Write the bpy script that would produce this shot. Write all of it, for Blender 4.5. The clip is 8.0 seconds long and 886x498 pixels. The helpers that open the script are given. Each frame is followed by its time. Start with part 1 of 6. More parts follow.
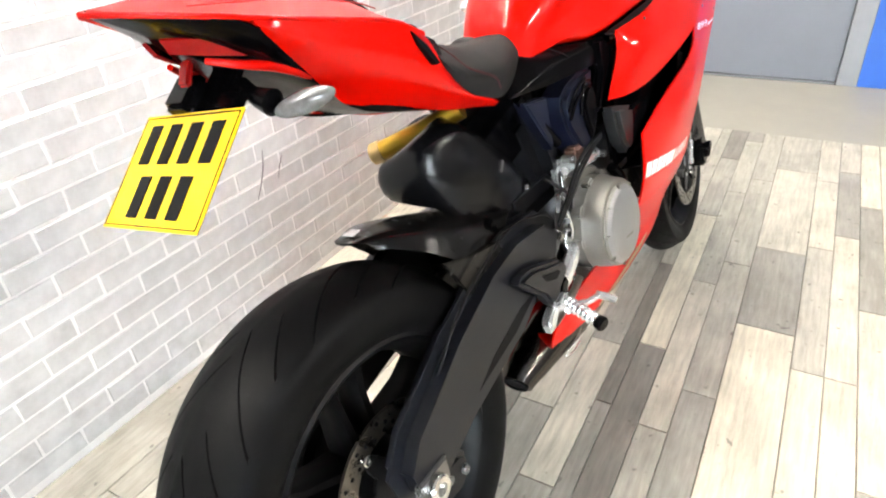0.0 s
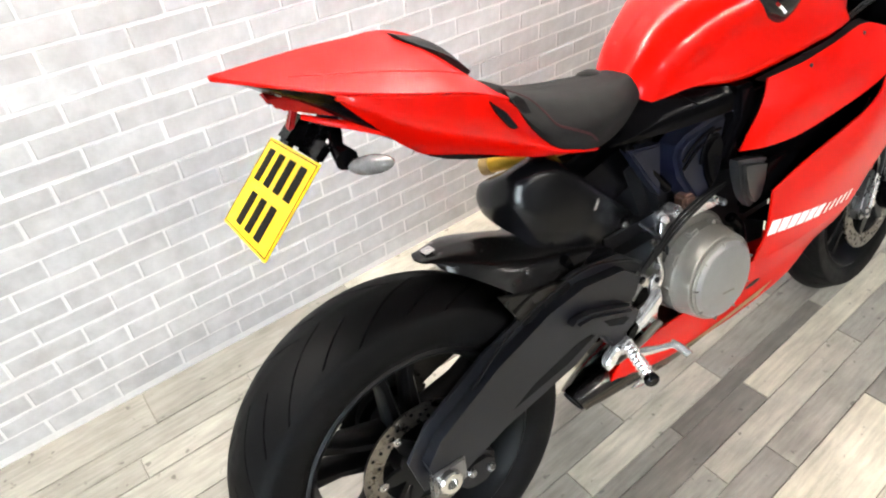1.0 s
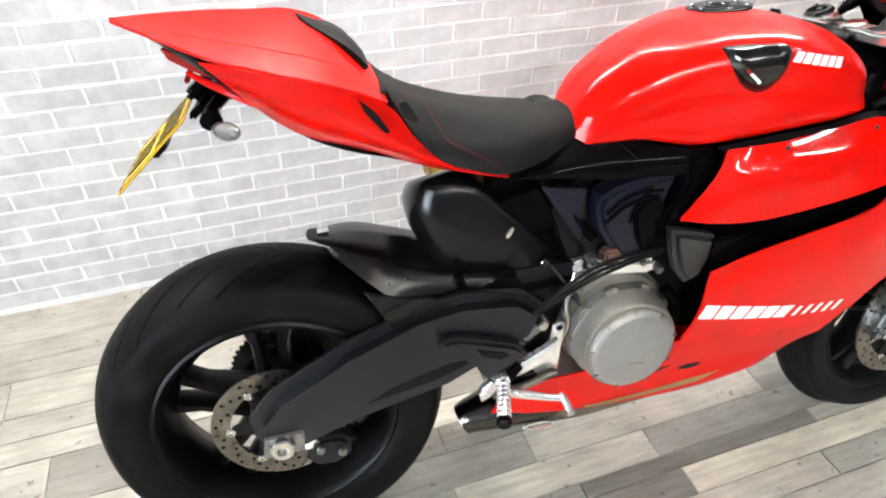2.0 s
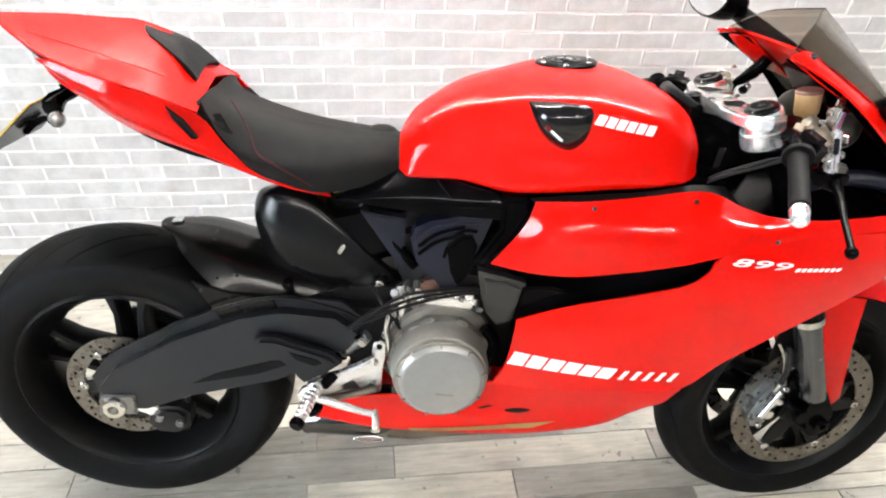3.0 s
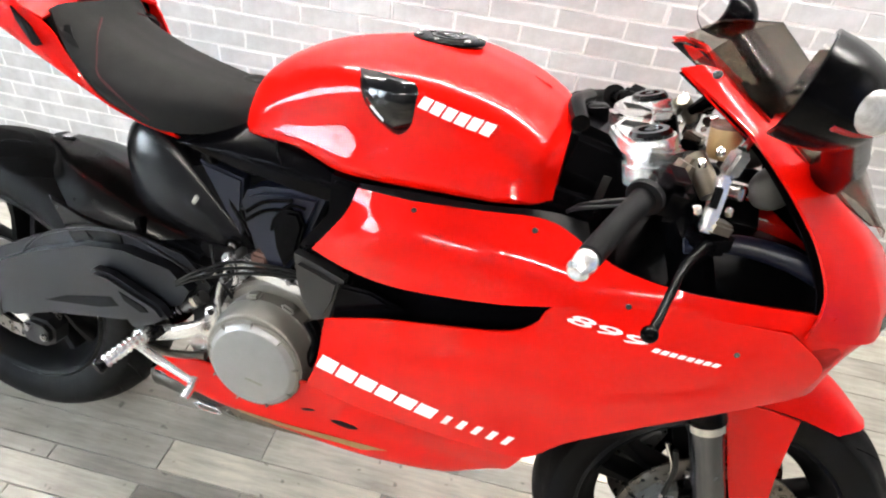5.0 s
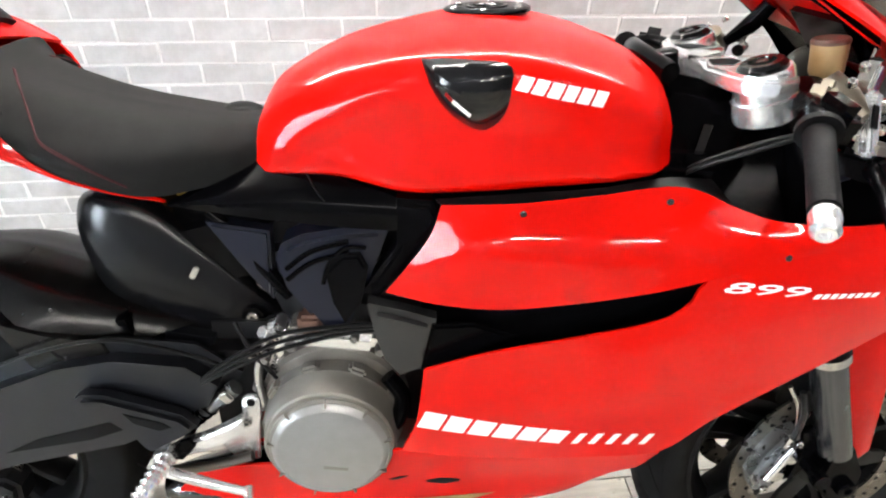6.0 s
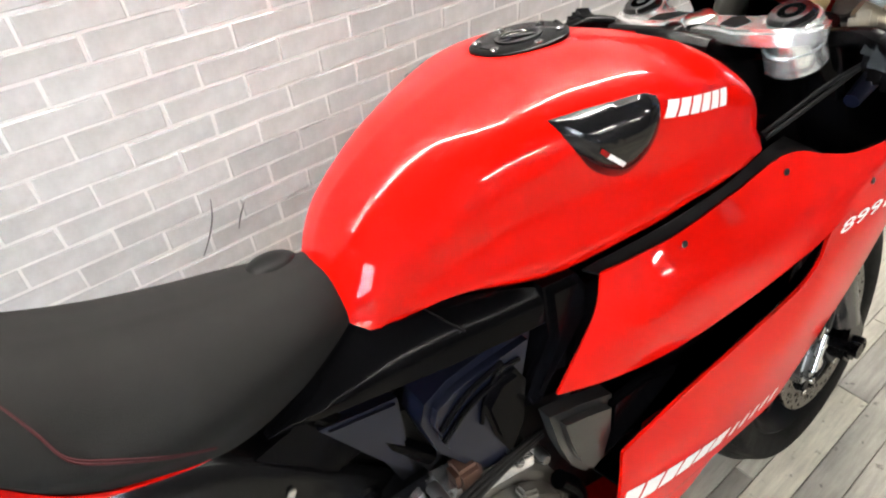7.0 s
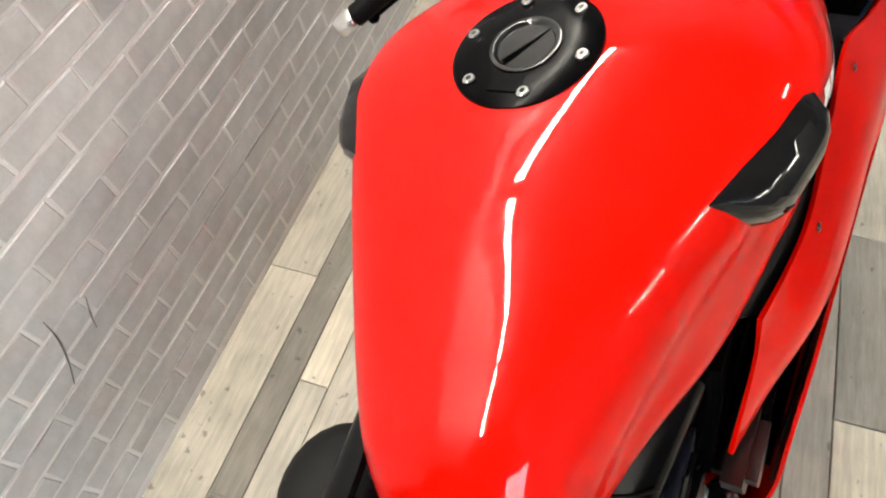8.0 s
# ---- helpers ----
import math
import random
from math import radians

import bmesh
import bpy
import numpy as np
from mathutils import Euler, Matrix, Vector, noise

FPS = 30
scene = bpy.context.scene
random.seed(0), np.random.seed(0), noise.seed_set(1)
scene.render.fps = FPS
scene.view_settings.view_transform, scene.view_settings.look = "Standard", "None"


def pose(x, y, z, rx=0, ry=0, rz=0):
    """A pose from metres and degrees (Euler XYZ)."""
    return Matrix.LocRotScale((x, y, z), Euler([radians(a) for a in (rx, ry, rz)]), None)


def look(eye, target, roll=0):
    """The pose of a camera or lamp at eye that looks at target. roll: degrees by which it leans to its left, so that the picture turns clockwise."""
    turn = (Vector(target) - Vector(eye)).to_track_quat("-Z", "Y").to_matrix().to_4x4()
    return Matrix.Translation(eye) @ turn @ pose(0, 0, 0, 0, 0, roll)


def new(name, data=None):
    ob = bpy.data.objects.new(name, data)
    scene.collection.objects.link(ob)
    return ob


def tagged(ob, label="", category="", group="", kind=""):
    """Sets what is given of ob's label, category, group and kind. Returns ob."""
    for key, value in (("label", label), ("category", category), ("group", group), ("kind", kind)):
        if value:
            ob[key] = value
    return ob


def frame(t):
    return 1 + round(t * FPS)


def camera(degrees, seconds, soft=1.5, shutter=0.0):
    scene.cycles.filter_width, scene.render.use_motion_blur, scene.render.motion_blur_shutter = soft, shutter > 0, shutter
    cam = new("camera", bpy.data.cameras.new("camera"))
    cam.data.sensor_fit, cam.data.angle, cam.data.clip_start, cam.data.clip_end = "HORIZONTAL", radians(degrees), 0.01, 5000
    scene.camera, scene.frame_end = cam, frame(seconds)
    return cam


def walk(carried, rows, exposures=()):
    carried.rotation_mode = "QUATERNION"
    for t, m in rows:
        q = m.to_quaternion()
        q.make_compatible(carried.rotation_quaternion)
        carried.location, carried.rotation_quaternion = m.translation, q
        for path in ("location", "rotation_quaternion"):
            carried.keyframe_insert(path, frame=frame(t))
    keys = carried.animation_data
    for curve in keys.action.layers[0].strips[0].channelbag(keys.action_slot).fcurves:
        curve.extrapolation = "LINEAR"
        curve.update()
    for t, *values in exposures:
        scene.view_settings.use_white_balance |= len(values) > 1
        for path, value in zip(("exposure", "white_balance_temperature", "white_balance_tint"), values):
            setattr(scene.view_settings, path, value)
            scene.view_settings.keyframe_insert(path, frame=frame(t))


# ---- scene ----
cam = camera(70.60, 8.0, 2.1)
PATH = [
    (0, (-0.4762, -0.4196, 1.1258), (0.2471, 0.0276, 0.5997), -4.48),
    (0.5, (-0.4449, -0.4433, 1.2490), (0.2071, 0.0707, 0.6915), -3.21),
    (0.8, (-0.3767, -0.5085, 1.3039), (0.1487, 0.0850, 0.6943), -4.60),
    (1, (-0.3168, -0.5662, 1.3241), (0.1386, 0.0688, 0.7000), -4.96),
    (1.2, (-0.2582, -0.6468, 1.3164), (0.1783, 0.0559, 0.7547), -2.47),
    (2.3, (0.1694, -0.7762, 1.3596), (0.3924, -0.0573, 0.7013), 1.52),
    (2.5, (0.2428, -0.8084, 1.3768), (0.4596, -0.0693, 0.7390), 2.69),
    (3, (0.5106, -0.8991, 1.3982), (0.6240, -0.1285, 0.7710), 3.41),
    (3.5, (0.7771, -0.8530, 1.3689), (0.8934, -0.0796, 0.7458), 7.82),
    (4, (1.0515, -0.7544, 1.3691), (0.9959, 0.0174, 0.7357), 7.01),
    (4.2, (1.1496, -0.7512, 1.3589), (0.9859, -0.0088, 0.7092), 5.81),
    (5.3, (0.9031, -0.7786, 1.3078), (0.8634, -0.0017, 0.6794), 7.06),
    (5.5, (0.8311, -0.7691, 1.2909), (0.8510, 0.0049, 0.6580), 6.04),
    (6, (0.7024, -0.6595, 1.2366), (0.8111, 0.1081, 0.6050), 2.31),
    (6.5, (0.5510, -0.4921, 1.2382), (0.8169, 0.2301, 0.5997), 0.50),
    (7, (0.3945, -0.3404, 1.2392), (0.8540, 0.2715, 0.5954), -3.94),
    (7.2, (0.3730, -0.2706, 1.2456), (0.8709, 0.2536, 0.5547), -6.31),
    (7.3, (0.3666, -0.2313, 1.2432), (0.8893, 0.2387, 0.5319), -7.16),
    (7.5, (0.4096, -0.1247, 1.2528), (0.8946, 0.2236, 0.4507), -10.51),
    (7.6, (0.4285, -0.0883, 1.2555), (0.9169, 0.2643, 0.4573), -11.79),
    (8, (0.5362, 0.0156, 1.2683), (0.9916, 0.3093, 0.4279), -15.23),
]
walk(cam, [(t, look(eye, target, roll)) for t, eye, target, roll in PATH],
     [(0.0, 0.54, 6700, 10), (1.0, 0.35, 6600, 10), (2.5, 0.46, 6450, 10), (3.0, 0.5, 6500, 10), (4.0, 0.45, 6550, 10), (5.5, 0.38, 6450, 10), (6.5, 0.28, 6500, 10), (7.2, 0.06, 6700, 9), (7.5, -0.16, 6750, 9), (8.0, -0.28, 6850, 8)])

# ---- light ----
world = bpy.data.worlds.new("world")
scene.world = world
world.use_nodes = True
world.node_tree.nodes["Background"].inputs[0].default_value = (0.5, 0.55, 0.6, 1)
world.node_tree.nodes["Background"].inputs[1].default_value = 0.02
TUBE_STRENGTH = 228.0
DAY_STRENGTH = 30.0
LAMPS = ((-1.13, 0.71, 1.16), (0.25, 0.71, 1.5), (2.0, 0.71, 1.9), (0.6, -2.3, 0.7), (2.2, -1.6, 0.42), (1.5, -2.9, 0.45), (-0.4, -2.9, 0.6))

WALL_Y, END_X, BACK_X, SIDE_Y, CEILING_Z = 0.867, 3.297, -3.0, -3.4, 2.5

# ---- materials ----
def material(name, colour, rough=0.5, metal=0.0, coat=0.0, vary=0.0, scale=20.0, bump=0.0, bump_scale=200.0,
             rough_vary=0.0, piece=0.0, spec=0.5, tint=None):
    """A principled material with mottling at two scales, bump grain and a change from piece to piece."""
    m = bpy.data.materials.new(name)
    m.use_nodes = True
    tree = m.node_tree
    link = tree.links.new
    b = tree.nodes["Principled BSDF"]
    b.inputs["Base Color"].default_value = (*colour, 1)
    b.inputs["Roughness"].default_value = rough
    b.inputs["Metallic"].default_value = metal
    b.inputs["Coat Weight"].default_value = coat
    b.inputs["Coat Roughness"].default_value = 0.03
    b.inputs["Specular IOR Level"].default_value = spec
    where = tree.nodes.new("ShaderNodeTexCoord")
    if vary or rough_vary:
        big = tree.nodes.new("ShaderNodeTexNoise")
        big.inputs["Scale"].default_value = scale
        big.inputs["Detail"].default_value = 8
        big.inputs["Roughness"].default_value = 0.65
        link(where.outputs["Object"], big.inputs["Vector"])
        if vary:
            ramp = tree.nodes.new("ShaderNodeMapRange")
            ramp.inputs["From Min"].default_value, ramp.inputs["From Max"].default_value = 0.3, 0.7
            ramp.inputs["To Min"].default_value, ramp.inputs["To Max"].default_value = 1 - vary, 1 + vary
            link(big.outputs["Fac"], ramp.inputs["Value"])
            mul = tree.nodes.new("ShaderNodeMix")
            mul.data_type, mul.blend_type = "RGBA", "MULTIPLY"
            mul.inputs["Factor"].default_value = 1
            mul.inputs["A"].default_value = (*colour, 1)
            out = ramp.outputs["Result"]
            if piece:
                info = tree.nodes.new("ShaderNodeObjectInfo")
                geo = tree.nodes.new("ShaderNodeNewGeometry")
                add = tree.nodes.new("ShaderNodeMath")
                add.operation = "ADD"
                link(info.outputs["Random"], add.inputs[0])
                link(geo.outputs["Random Per Island"], add.inputs[1])
                wrap = tree.nodes.new("ShaderNodeMath")
                wrap.operation = "FRACT"
                link(add.outputs[0], wrap.inputs[0])
                rnd = tree.nodes.new("ShaderNodeMapRange")
                rnd.inputs["To Min"].default_value, rnd.inputs["To Max"].default_value = 1 - piece, 1 + piece
                link(wrap.outputs[0], rnd.inputs["Value"])
                both = tree.nodes.new("ShaderNodeMath")
                both.operation = "MULTIPLY"
                link(out, both.inputs[0])
                link(rnd.outputs["Result"], both.inputs[1])
                out = both.outputs[0]
            link(out, mul.inputs["B"])
            link(mul.outputs["Result"], b.inputs["Base Color"])
        if rough_vary:
            rr = tree.nodes.new("ShaderNodeMapRange")
            rr.inputs["From Min"].default_value, rr.inputs["From Max"].default_value = 0.3, 0.7
            rr.inputs["To Min"].default_value, rr.inputs["To Max"].default_value = max(0.02, rough - rough_vary), rough + rough_vary
            link(big.outputs["Fac"], rr.inputs["Value"])
            link(rr.outputs["Result"], b.inputs["Roughness"])
    if bump:
        fine = tree.nodes.new("ShaderNodeTexNoise")
        fine.inputs["Scale"].default_value = bump_scale
        fine.inputs["Detail"].default_value = 4
        link(where.outputs["Object"], fine.inputs["Vector"])
        bp = tree.nodes.new("ShaderNodeBump")
        bp.inputs["Strength"].default_value = bump
        bp.inputs["Distance"].default_value = 0.002
        link(fine.outputs["Fac"], bp.inputs["Height"])
        link(bp.outputs["Normal"], b.inputs["Normal"])
    return m


RED = material("red_paint", (0.50, 0.0022, 0.0003), 0.45, coat=0.5, vary=0.03, scale=3, spec=0.02)
# darkened body red: the tail seam, and painted shade for the nose intake
RED_DARK = material("red_seam_and_hollow_shade", (0.30, 0.005, 0.003), 0.55, vary=0.1, scale=15, spec=0.2)
BLACK = material("satin_black_plastic", (0.0012, 0.0012, 0.0015), 0.2, spec=0.055, vary=0.15, scale=40, bump=0.03, bump_scale=900, rough_vary=0.03)
SHIELD = material("moulded_black_plastic", (0.0022, 0.0022, 0.0026), 0.24, spec=0.26, vary=0.1, scale=12, bump=0.03, bump_scale=400, rough_vary=0.02)
GLOSS = material("gloss_black", (0.003, 0.003, 0.0034), 0.14, coat=0.3, spec=0.28, vary=0.1, scale=30, rough_vary=0.05)
FRAME_GREY = material("charcoal_cast_metal", (0.007, 0.007, 0.008), 0.42, 0.1, spec=0.25, vary=0.15, scale=25, bump=0.12, bump_scale=700, rough_vary=0.08)
ARM = material("swingarm_paint", (0.0040, 0.0046, 0.0066), 0.36, 0.0, spec=0.34, vary=0.12, scale=20, bump=0.1, bump_scale=900, rough_vary=0.06)
RUBBER = material("tyre_rubber", (0.0024, 0.0024, 0.0026), 0.55, spec=0.085, vary=0.2, scale=25, bump=0.15, bump_scale=600, rough_vary=0.1)
GRIP = material("grip_rubber", (0.003, 0.003, 0.0035), 0.65, spec=0.1, vary=0.2, scale=60, bump=0.3, bump_scale=500)
RIM = material("rim_black", (0.0014, 0.0014, 0.0016), 0.42, spec=0.12, vary=0.1, scale=30, rough_vary=0.06)
SEAT = material("seat_suede", (0.0070, 0.0068, 0.0068), 0.82, vary=0.25, scale=35, bump=0.35, bump_scale=1200, spec=0.18)
SEAT_SIDE = material("seat_vinyl", (0.006, 0.006, 0.0064), 0.6, spec=0.15, vary=0.2, scale=40, bump=0.35, bump_scale=800)
STITCH = material("red_stitch", (0.045, 0.009, 0.011), 0.8, spec=0.2, vary=0.2, scale=200)
SILVER = material("cast_aluminium", (0.84, 0.84, 0.84), 0.24, 0.86, vary=0.05, scale=15, bump=0.015, bump_scale=700, rough_vary=0.03)
STEEL = material("polished_steel", (0.55, 0.54, 0.52), 0.2, 1.0, vary=0.06, scale=20, rough_vary=0.03)
BURNT = material("brushed_steel_warm", (0.16, 0.145, 0.125), 0.3, 1.0, vary=0.12, scale=10, rough_vary=0.04)
CLUTCH = material("titanium_grey_paint", (0.235, 0.232, 0.226), 0.34, 0.5, vary=0.08, scale=30, bump=0.06, bump_scale=900, rough_vary=0.06)
CLUTCH_RIM = material("bronze_grey_cast", (0.17, 0.16, 0.14), 0.42, 0.4, vary=0.1, scale=30, bump=0.1, bump_scale=600)
DISC = material("brake_disc_steel", (0.15, 0.138, 0.122), 0.3, 1.0, vary=0.2, scale=60, rough_vary=0.1)
CARRIER = material("disc_carrier_black", (0.004, 0.004, 0.004), 0.42, 0.0, spec=0.16, vary=0.1, scale=40)
GOLD = material("gold_anodised", (0.55, 0.33, 0.04), 0.28, 0.9, vary=0.1, scale=40)
BRONZE = material("bronze_strip", (0.30, 0.20, 0.08), 0.4, 0.7, vary=0.2, scale=20)
AMBER = material("brake_fluid_plastic", (0.34, 0.22, 0.10), 0.35, vary=0.15, scale=40)
PLATE = material("yellow_plate", (0.85, 0.52, 0.0), 0.35, vary=0.04, scale=15)
# print on the plate, and flat black for the shade inside recesses and holes
INK_SHADE = material("black_print_and_hole_shade", (0.004, 0.004, 0.0045), 0.5, spec=0.06)
WHITE = material("white_decal", (0.85, 0.84, 0.83), 0.35, coat=0.6, vary=0.03, scale=30)
LENS_GREY = material("clear_lens", (0.42, 0.41, 0.40), 0.12, 0.3, coat=1.0, vary=0.25, scale=120)
LENS_RED = material("red_lens", (0.20, 0.003, 0.003), 0.25, coat=0.1, spec=0.2, vary=0.1, scale=60)
CABLE = material("cable_black", (0.003, 0.003, 0.0033), 0.4, spec=0.25, vary=0.1, scale=60)
TRIM = material("matt_black_trim_and_seat_shade", (0.0018, 0.0018, 0.002), 0.45, spec=0.1, vary=0.15, scale=40, bump=0.1, bump_scale=800)
GUNMETAL = material("gunmetal_cast", (0.007, 0.0073, 0.008), 0.3, 0.0, coat=0.3, vary=0.1, scale=12, bump=0.03, bump_scale=500, spec=0.5)
LENS_SMOKE = material("smoked_lens", (0.016, 0.0155, 0.015), 0.2, coat=0.15, spec=0.25, vary=0.3, scale=90)
CHAMPAGNE = material("champagne_cast", (0.24, 0.21, 0.165), 0.32, 0.9, vary=0.15, scale=40, bump=0.02, bump_scale=500, rough_vary=0.03)
FORK = material("satin_fork_metal", (0.20, 0.20, 0.20), 0.28, 0.9, vary=0.05, scale=30, rough_vary=0.03)
FORK_DARK = material("dark_fork_metal", (0.10, 0.10, 0.104), 0.24, 0.9, vary=0.08, scale=30, rough_vary=0.04)
CUP_GREY = material("grey_plastic", (0.075, 0.072, 0.064), 0.3, spec=0.4, vary=0.15, scale=40)
PIPE = material("dark_polished_steel", (0.085, 0.08, 0.075), 0.18, 1.0, vary=0.15, scale=14, rough_vary=0.04)
LENS_TINT = material("tinted_lens", (0.11, 0.108, 0.108), 0.15, coat=0.5, vary=0.3, scale=90)
HUGGER = material("gloss_guard_plastic", (0.0032, 0.0031, 0.0031), 0.24, spec=0.26, vary=0.15, scale=30, bump=0.03, bump_scale=700, rough_vary=0.05)
COPPER = material("sensor_brown", (0.10, 0.05, 0.035), 0.5, vary=0.2, scale=60)
# black plastic with its bluish reflection put into the base colour
BLUE_SHEEN = material("black_plastic_blue_sheen", (0.0036, 0.0046, 0.0105), 0.28, spec=0.32, vary=0.1, scale=30)

MIRROR = bpy.data.materials.new("mirror_glass")
MIRROR.use_nodes = True
MIRROR.node_tree.nodes["Principled BSDF"].inputs["Base Color"].default_value = (0.86, 0.88, 0.88, 1)
MIRROR.node_tree.nodes["Principled BSDF"].inputs["Metallic"].default_value = 1
MIRROR.node_tree.nodes["Principled BSDF"].inputs["Roughness"].default_value = 0.03

SMOKE = bpy.data.materials.new("smoked_screen")
SMOKE.use_nodes = True
_b = SMOKE.node_tree.nodes["Principled BSDF"]
_b.inputs["Base Color"].default_value = (0.42, 0.385, 0.33, 1)
_b.inputs["Transmission Weight"].default_value = 1
_b.inputs["Roughness"].default_value = 0.03
_b.inputs["IOR"].default_value = 1.2

SKY = bpy.data.materials.new("daylight_backdrop")
SKY.use_nodes = True
_b = SKY.node_tree.nodes["Principled BSDF"]
_b.inputs["Base Color"].default_value = (0.6, 0.65, 0.7, 1)
_b.inputs["Emission Color"].default_value = (0.82, 0.91, 1.0, 1)
_b.inputs["Emission Strength"].default_value = DAY_STRENGTH
GLASS = bpy.data.materials.new("window_glass")
GLASS.use_nodes = True
_b = GLASS.node_tree.nodes["Principled BSDF"]
_b.inputs["Base Color"].default_value = (0.95, 0.97, 0.97, 1)
_b.inputs["Transmission Weight"].default_value = 1
_b.inputs["Roughness"].default_value = 0.0
_b.inputs["IOR"].default_value = 1.45

GLOW = bpy.data.materials.new("tube_light")
GLOW.use_nodes = True
_b = GLOW.node_tree.nodes["Principled BSDF"]
_b.inputs["Base Color"].default_value = (0.9, 0.9, 0.9, 1)
_b.inputs["Emission Color"].default_value = (1.0, 0.95, 0.88, 1)
_b.inputs["Emission Strength"].default_value = TUBE_STRENGTH

BRICK = material("grey_brick_slip", (0.585, 0.583, 0.585), 0.42, vary=0.18, scale=15, bump=0.25, bump_scale=60, piece=0.06, rough_vary=0.1)
GROUT = material("white_grout", (0.86, 0.855, 0.845), 0.7, vary=0.05, scale=30, bump=0.3, bump_scale=200)
PLASTER = material("dark_painted_plaster", (0.10, 0.10, 0.105), 0.6, vary=0.04, scale=4, bump=0.1, bump_scale=80)
CEILING = material("ceiling_dark_grey", (0.12, 0.12, 0.125), 0.8, vary=0.03, scale=4)
DOOR_GREY = material("grey_door_paint", (0.14, 0.152, 0.176), 0.4, vary=0.04, scale=5, bump=0.05, bump_scale=150)
FRAME_PAINT = material("grey_frame_paint", (0.22, 0.23, 0.25), 0.45, vary=0.05, scale=10)
BLUE = material("blue_wall_paint", (0.012, 0.085, 0.38), 0.45, vary=0.06, scale=6)
SCREED = material("grey_vinyl", (0.29, 0.275, 0.235), 0.45, vary=0.12, scale=5, bump=0.08, bump_scale=120, rough_vary=0.08)
SCUFF = material("scuff_grey", (0.10, 0.10, 0.105), 0.8)
GAP = material("plank_gap", (0.17, 0.155, 0.125), 0.8)


def wood(name, dark, light):
    """Worn limed boards: long grain, knots, stains and a tone of its own for each board."""
    m = bpy.data.materials.new(name)
    m.use_nodes = True
    tree = m.node_tree
    link, n = tree.links.new, tree.nodes.new
    b = tree.nodes["Principled BSDF"]
    where, info = n("ShaderNodeTexCoord"), n("ShaderNodeObjectInfo")
    shift = n("ShaderNodeVectorMath")
    shift.operation = "MULTIPLY_ADD"
    link(info.outputs["Random"], shift.inputs[0])
    shift.inputs[1].default_value = (37, 11, 5)
    link(where.outputs["Object"], shift.inputs[2])
    long = n("ShaderNodeMapping")
    long.inputs["Scale"].default_value = (1.0, 9.0, 1.0)
    link(shift.outputs[0], long.inputs["Vector"])
    grain = n("ShaderNodeTexNoise")
    grain.inputs["Scale"].default_value, grain.inputs["Detail"].default_value, grain.inputs["Roughness"].default_value = 9, 9, 0.7
    link(long.outputs[0], grain.inputs["Vector"])
    blot = n("ShaderNodeTexNoise")
    blot.inputs["Scale"].default_value, blot.inputs["Detail"].default_value = 7, 6
    link(shift.outputs[0], blot.inputs["Vector"])
    spots = n("ShaderNodeTexNoise")
    spots.inputs["Scale"].default_value, spots.inputs["Detail"].default_value = 38, 2
    link(shift.outputs[0], spots.inputs["Vector"])
    tone = n("ShaderNodeValToRGB")
    tone.color_ramp.elements[0].color = (*dark, 1)
    tone.color_ramp.elements[1].color = (*light, 1)
    link(info.outputs["Random"], tone.inputs["Fac"])
    lines = n("ShaderNodeMapRange")
    lines.inputs["From Min"].default_value, lines.inputs["From Max"].default_value = 0.3, 0.7
    lines.inputs["To Min"].default_value, lines.inputs["To Max"].default_value = 0.72, 1.2
    link(grain.outputs["Fac"], lines.inputs["Value"])
    stain = n("ShaderNodeMapRange")
    stain.inputs["From Min"].default_value, stain.inputs["From Max"].default_value = 0.35, 0.65
    stain.inputs["To Min"].default_value, stain.inputs["To Max"].default_value = 0.82, 1.12
    link(blot.outputs["Fac"], stain.inputs["Value"])
    knot = n("ShaderNodeMapRange")
    knot.inputs["From Min"].default_value, knot.inputs["From Max"].default_value = 0.68, 0.74
    knot.inputs["To Min"].default_value, knot.inputs["To Max"].default_value = 1.0, 0.5
    link(spots.outputs["Fac"], knot.inputs["Value"])
    colour = tone.outputs["Color"]
    for factor in (lines, stain, knot):
        mix = n("ShaderNodeMix")
        mix.data_type, mix.blend_type = "RGBA", "MULTIPLY"
        mix.inputs["Factor"].default_value = 1
        link(colour, mix.inputs["A"])
        link(factor.outputs["Result"], mix.inputs["B"])
        colour = mix.outputs["Result"]
    link(colour, b.inputs["Base Color"])
    b.inputs["Roughness"].default_value = 0.42
    bp = n("ShaderNodeBump")
    bp.inputs["Strength"].default_value, bp.inputs["Distance"].default_value = 0.25, 0.002
    link(grain.outputs["Fac"], bp.inputs["Height"])
    link(bp.outputs["Normal"], b.inputs["Normal"])
    return m


WOODS = [wood("brown_grey_boards", (0.185, 0.172, 0.150), (0.225, 0.208, 0.178)), wood("grey_boards", (0.26, 0.245, 0.215), (0.31, 0.292, 0.255)),
         wood("limed_boards", (0.35, 0.33, 0.285), (0.40, 0.375, 0.318)), wood("pale_boards", (0.44, 0.41, 0.345), (0.50, 0.465, 0.385)),
         wood("cream_boards", (0.53, 0.49, 0.395), (0.58, 0.535, 0.43))]

# ---- building tools ----
def part(name, bm, mat, parent=None, label="", smooth=True):
    """Links a bmesh as one mesh object under a thing or part."""
    bmesh.ops.recalc_face_normals(bm, faces=bm.faces)
    data = bpy.data.meshes.new(name)
    bm.to_mesh(data)
    bm.free()
    for f in data.polygons:
        f.use_smooth = smooth
    if smooth:
        data.set_sharp_from_angle(angle=radians(38))
    data.materials.append(mat)
    ob = new(name, data)
    if parent:
        ob.parent = parent
    if label:
        tagged(ob, label)
    return ob


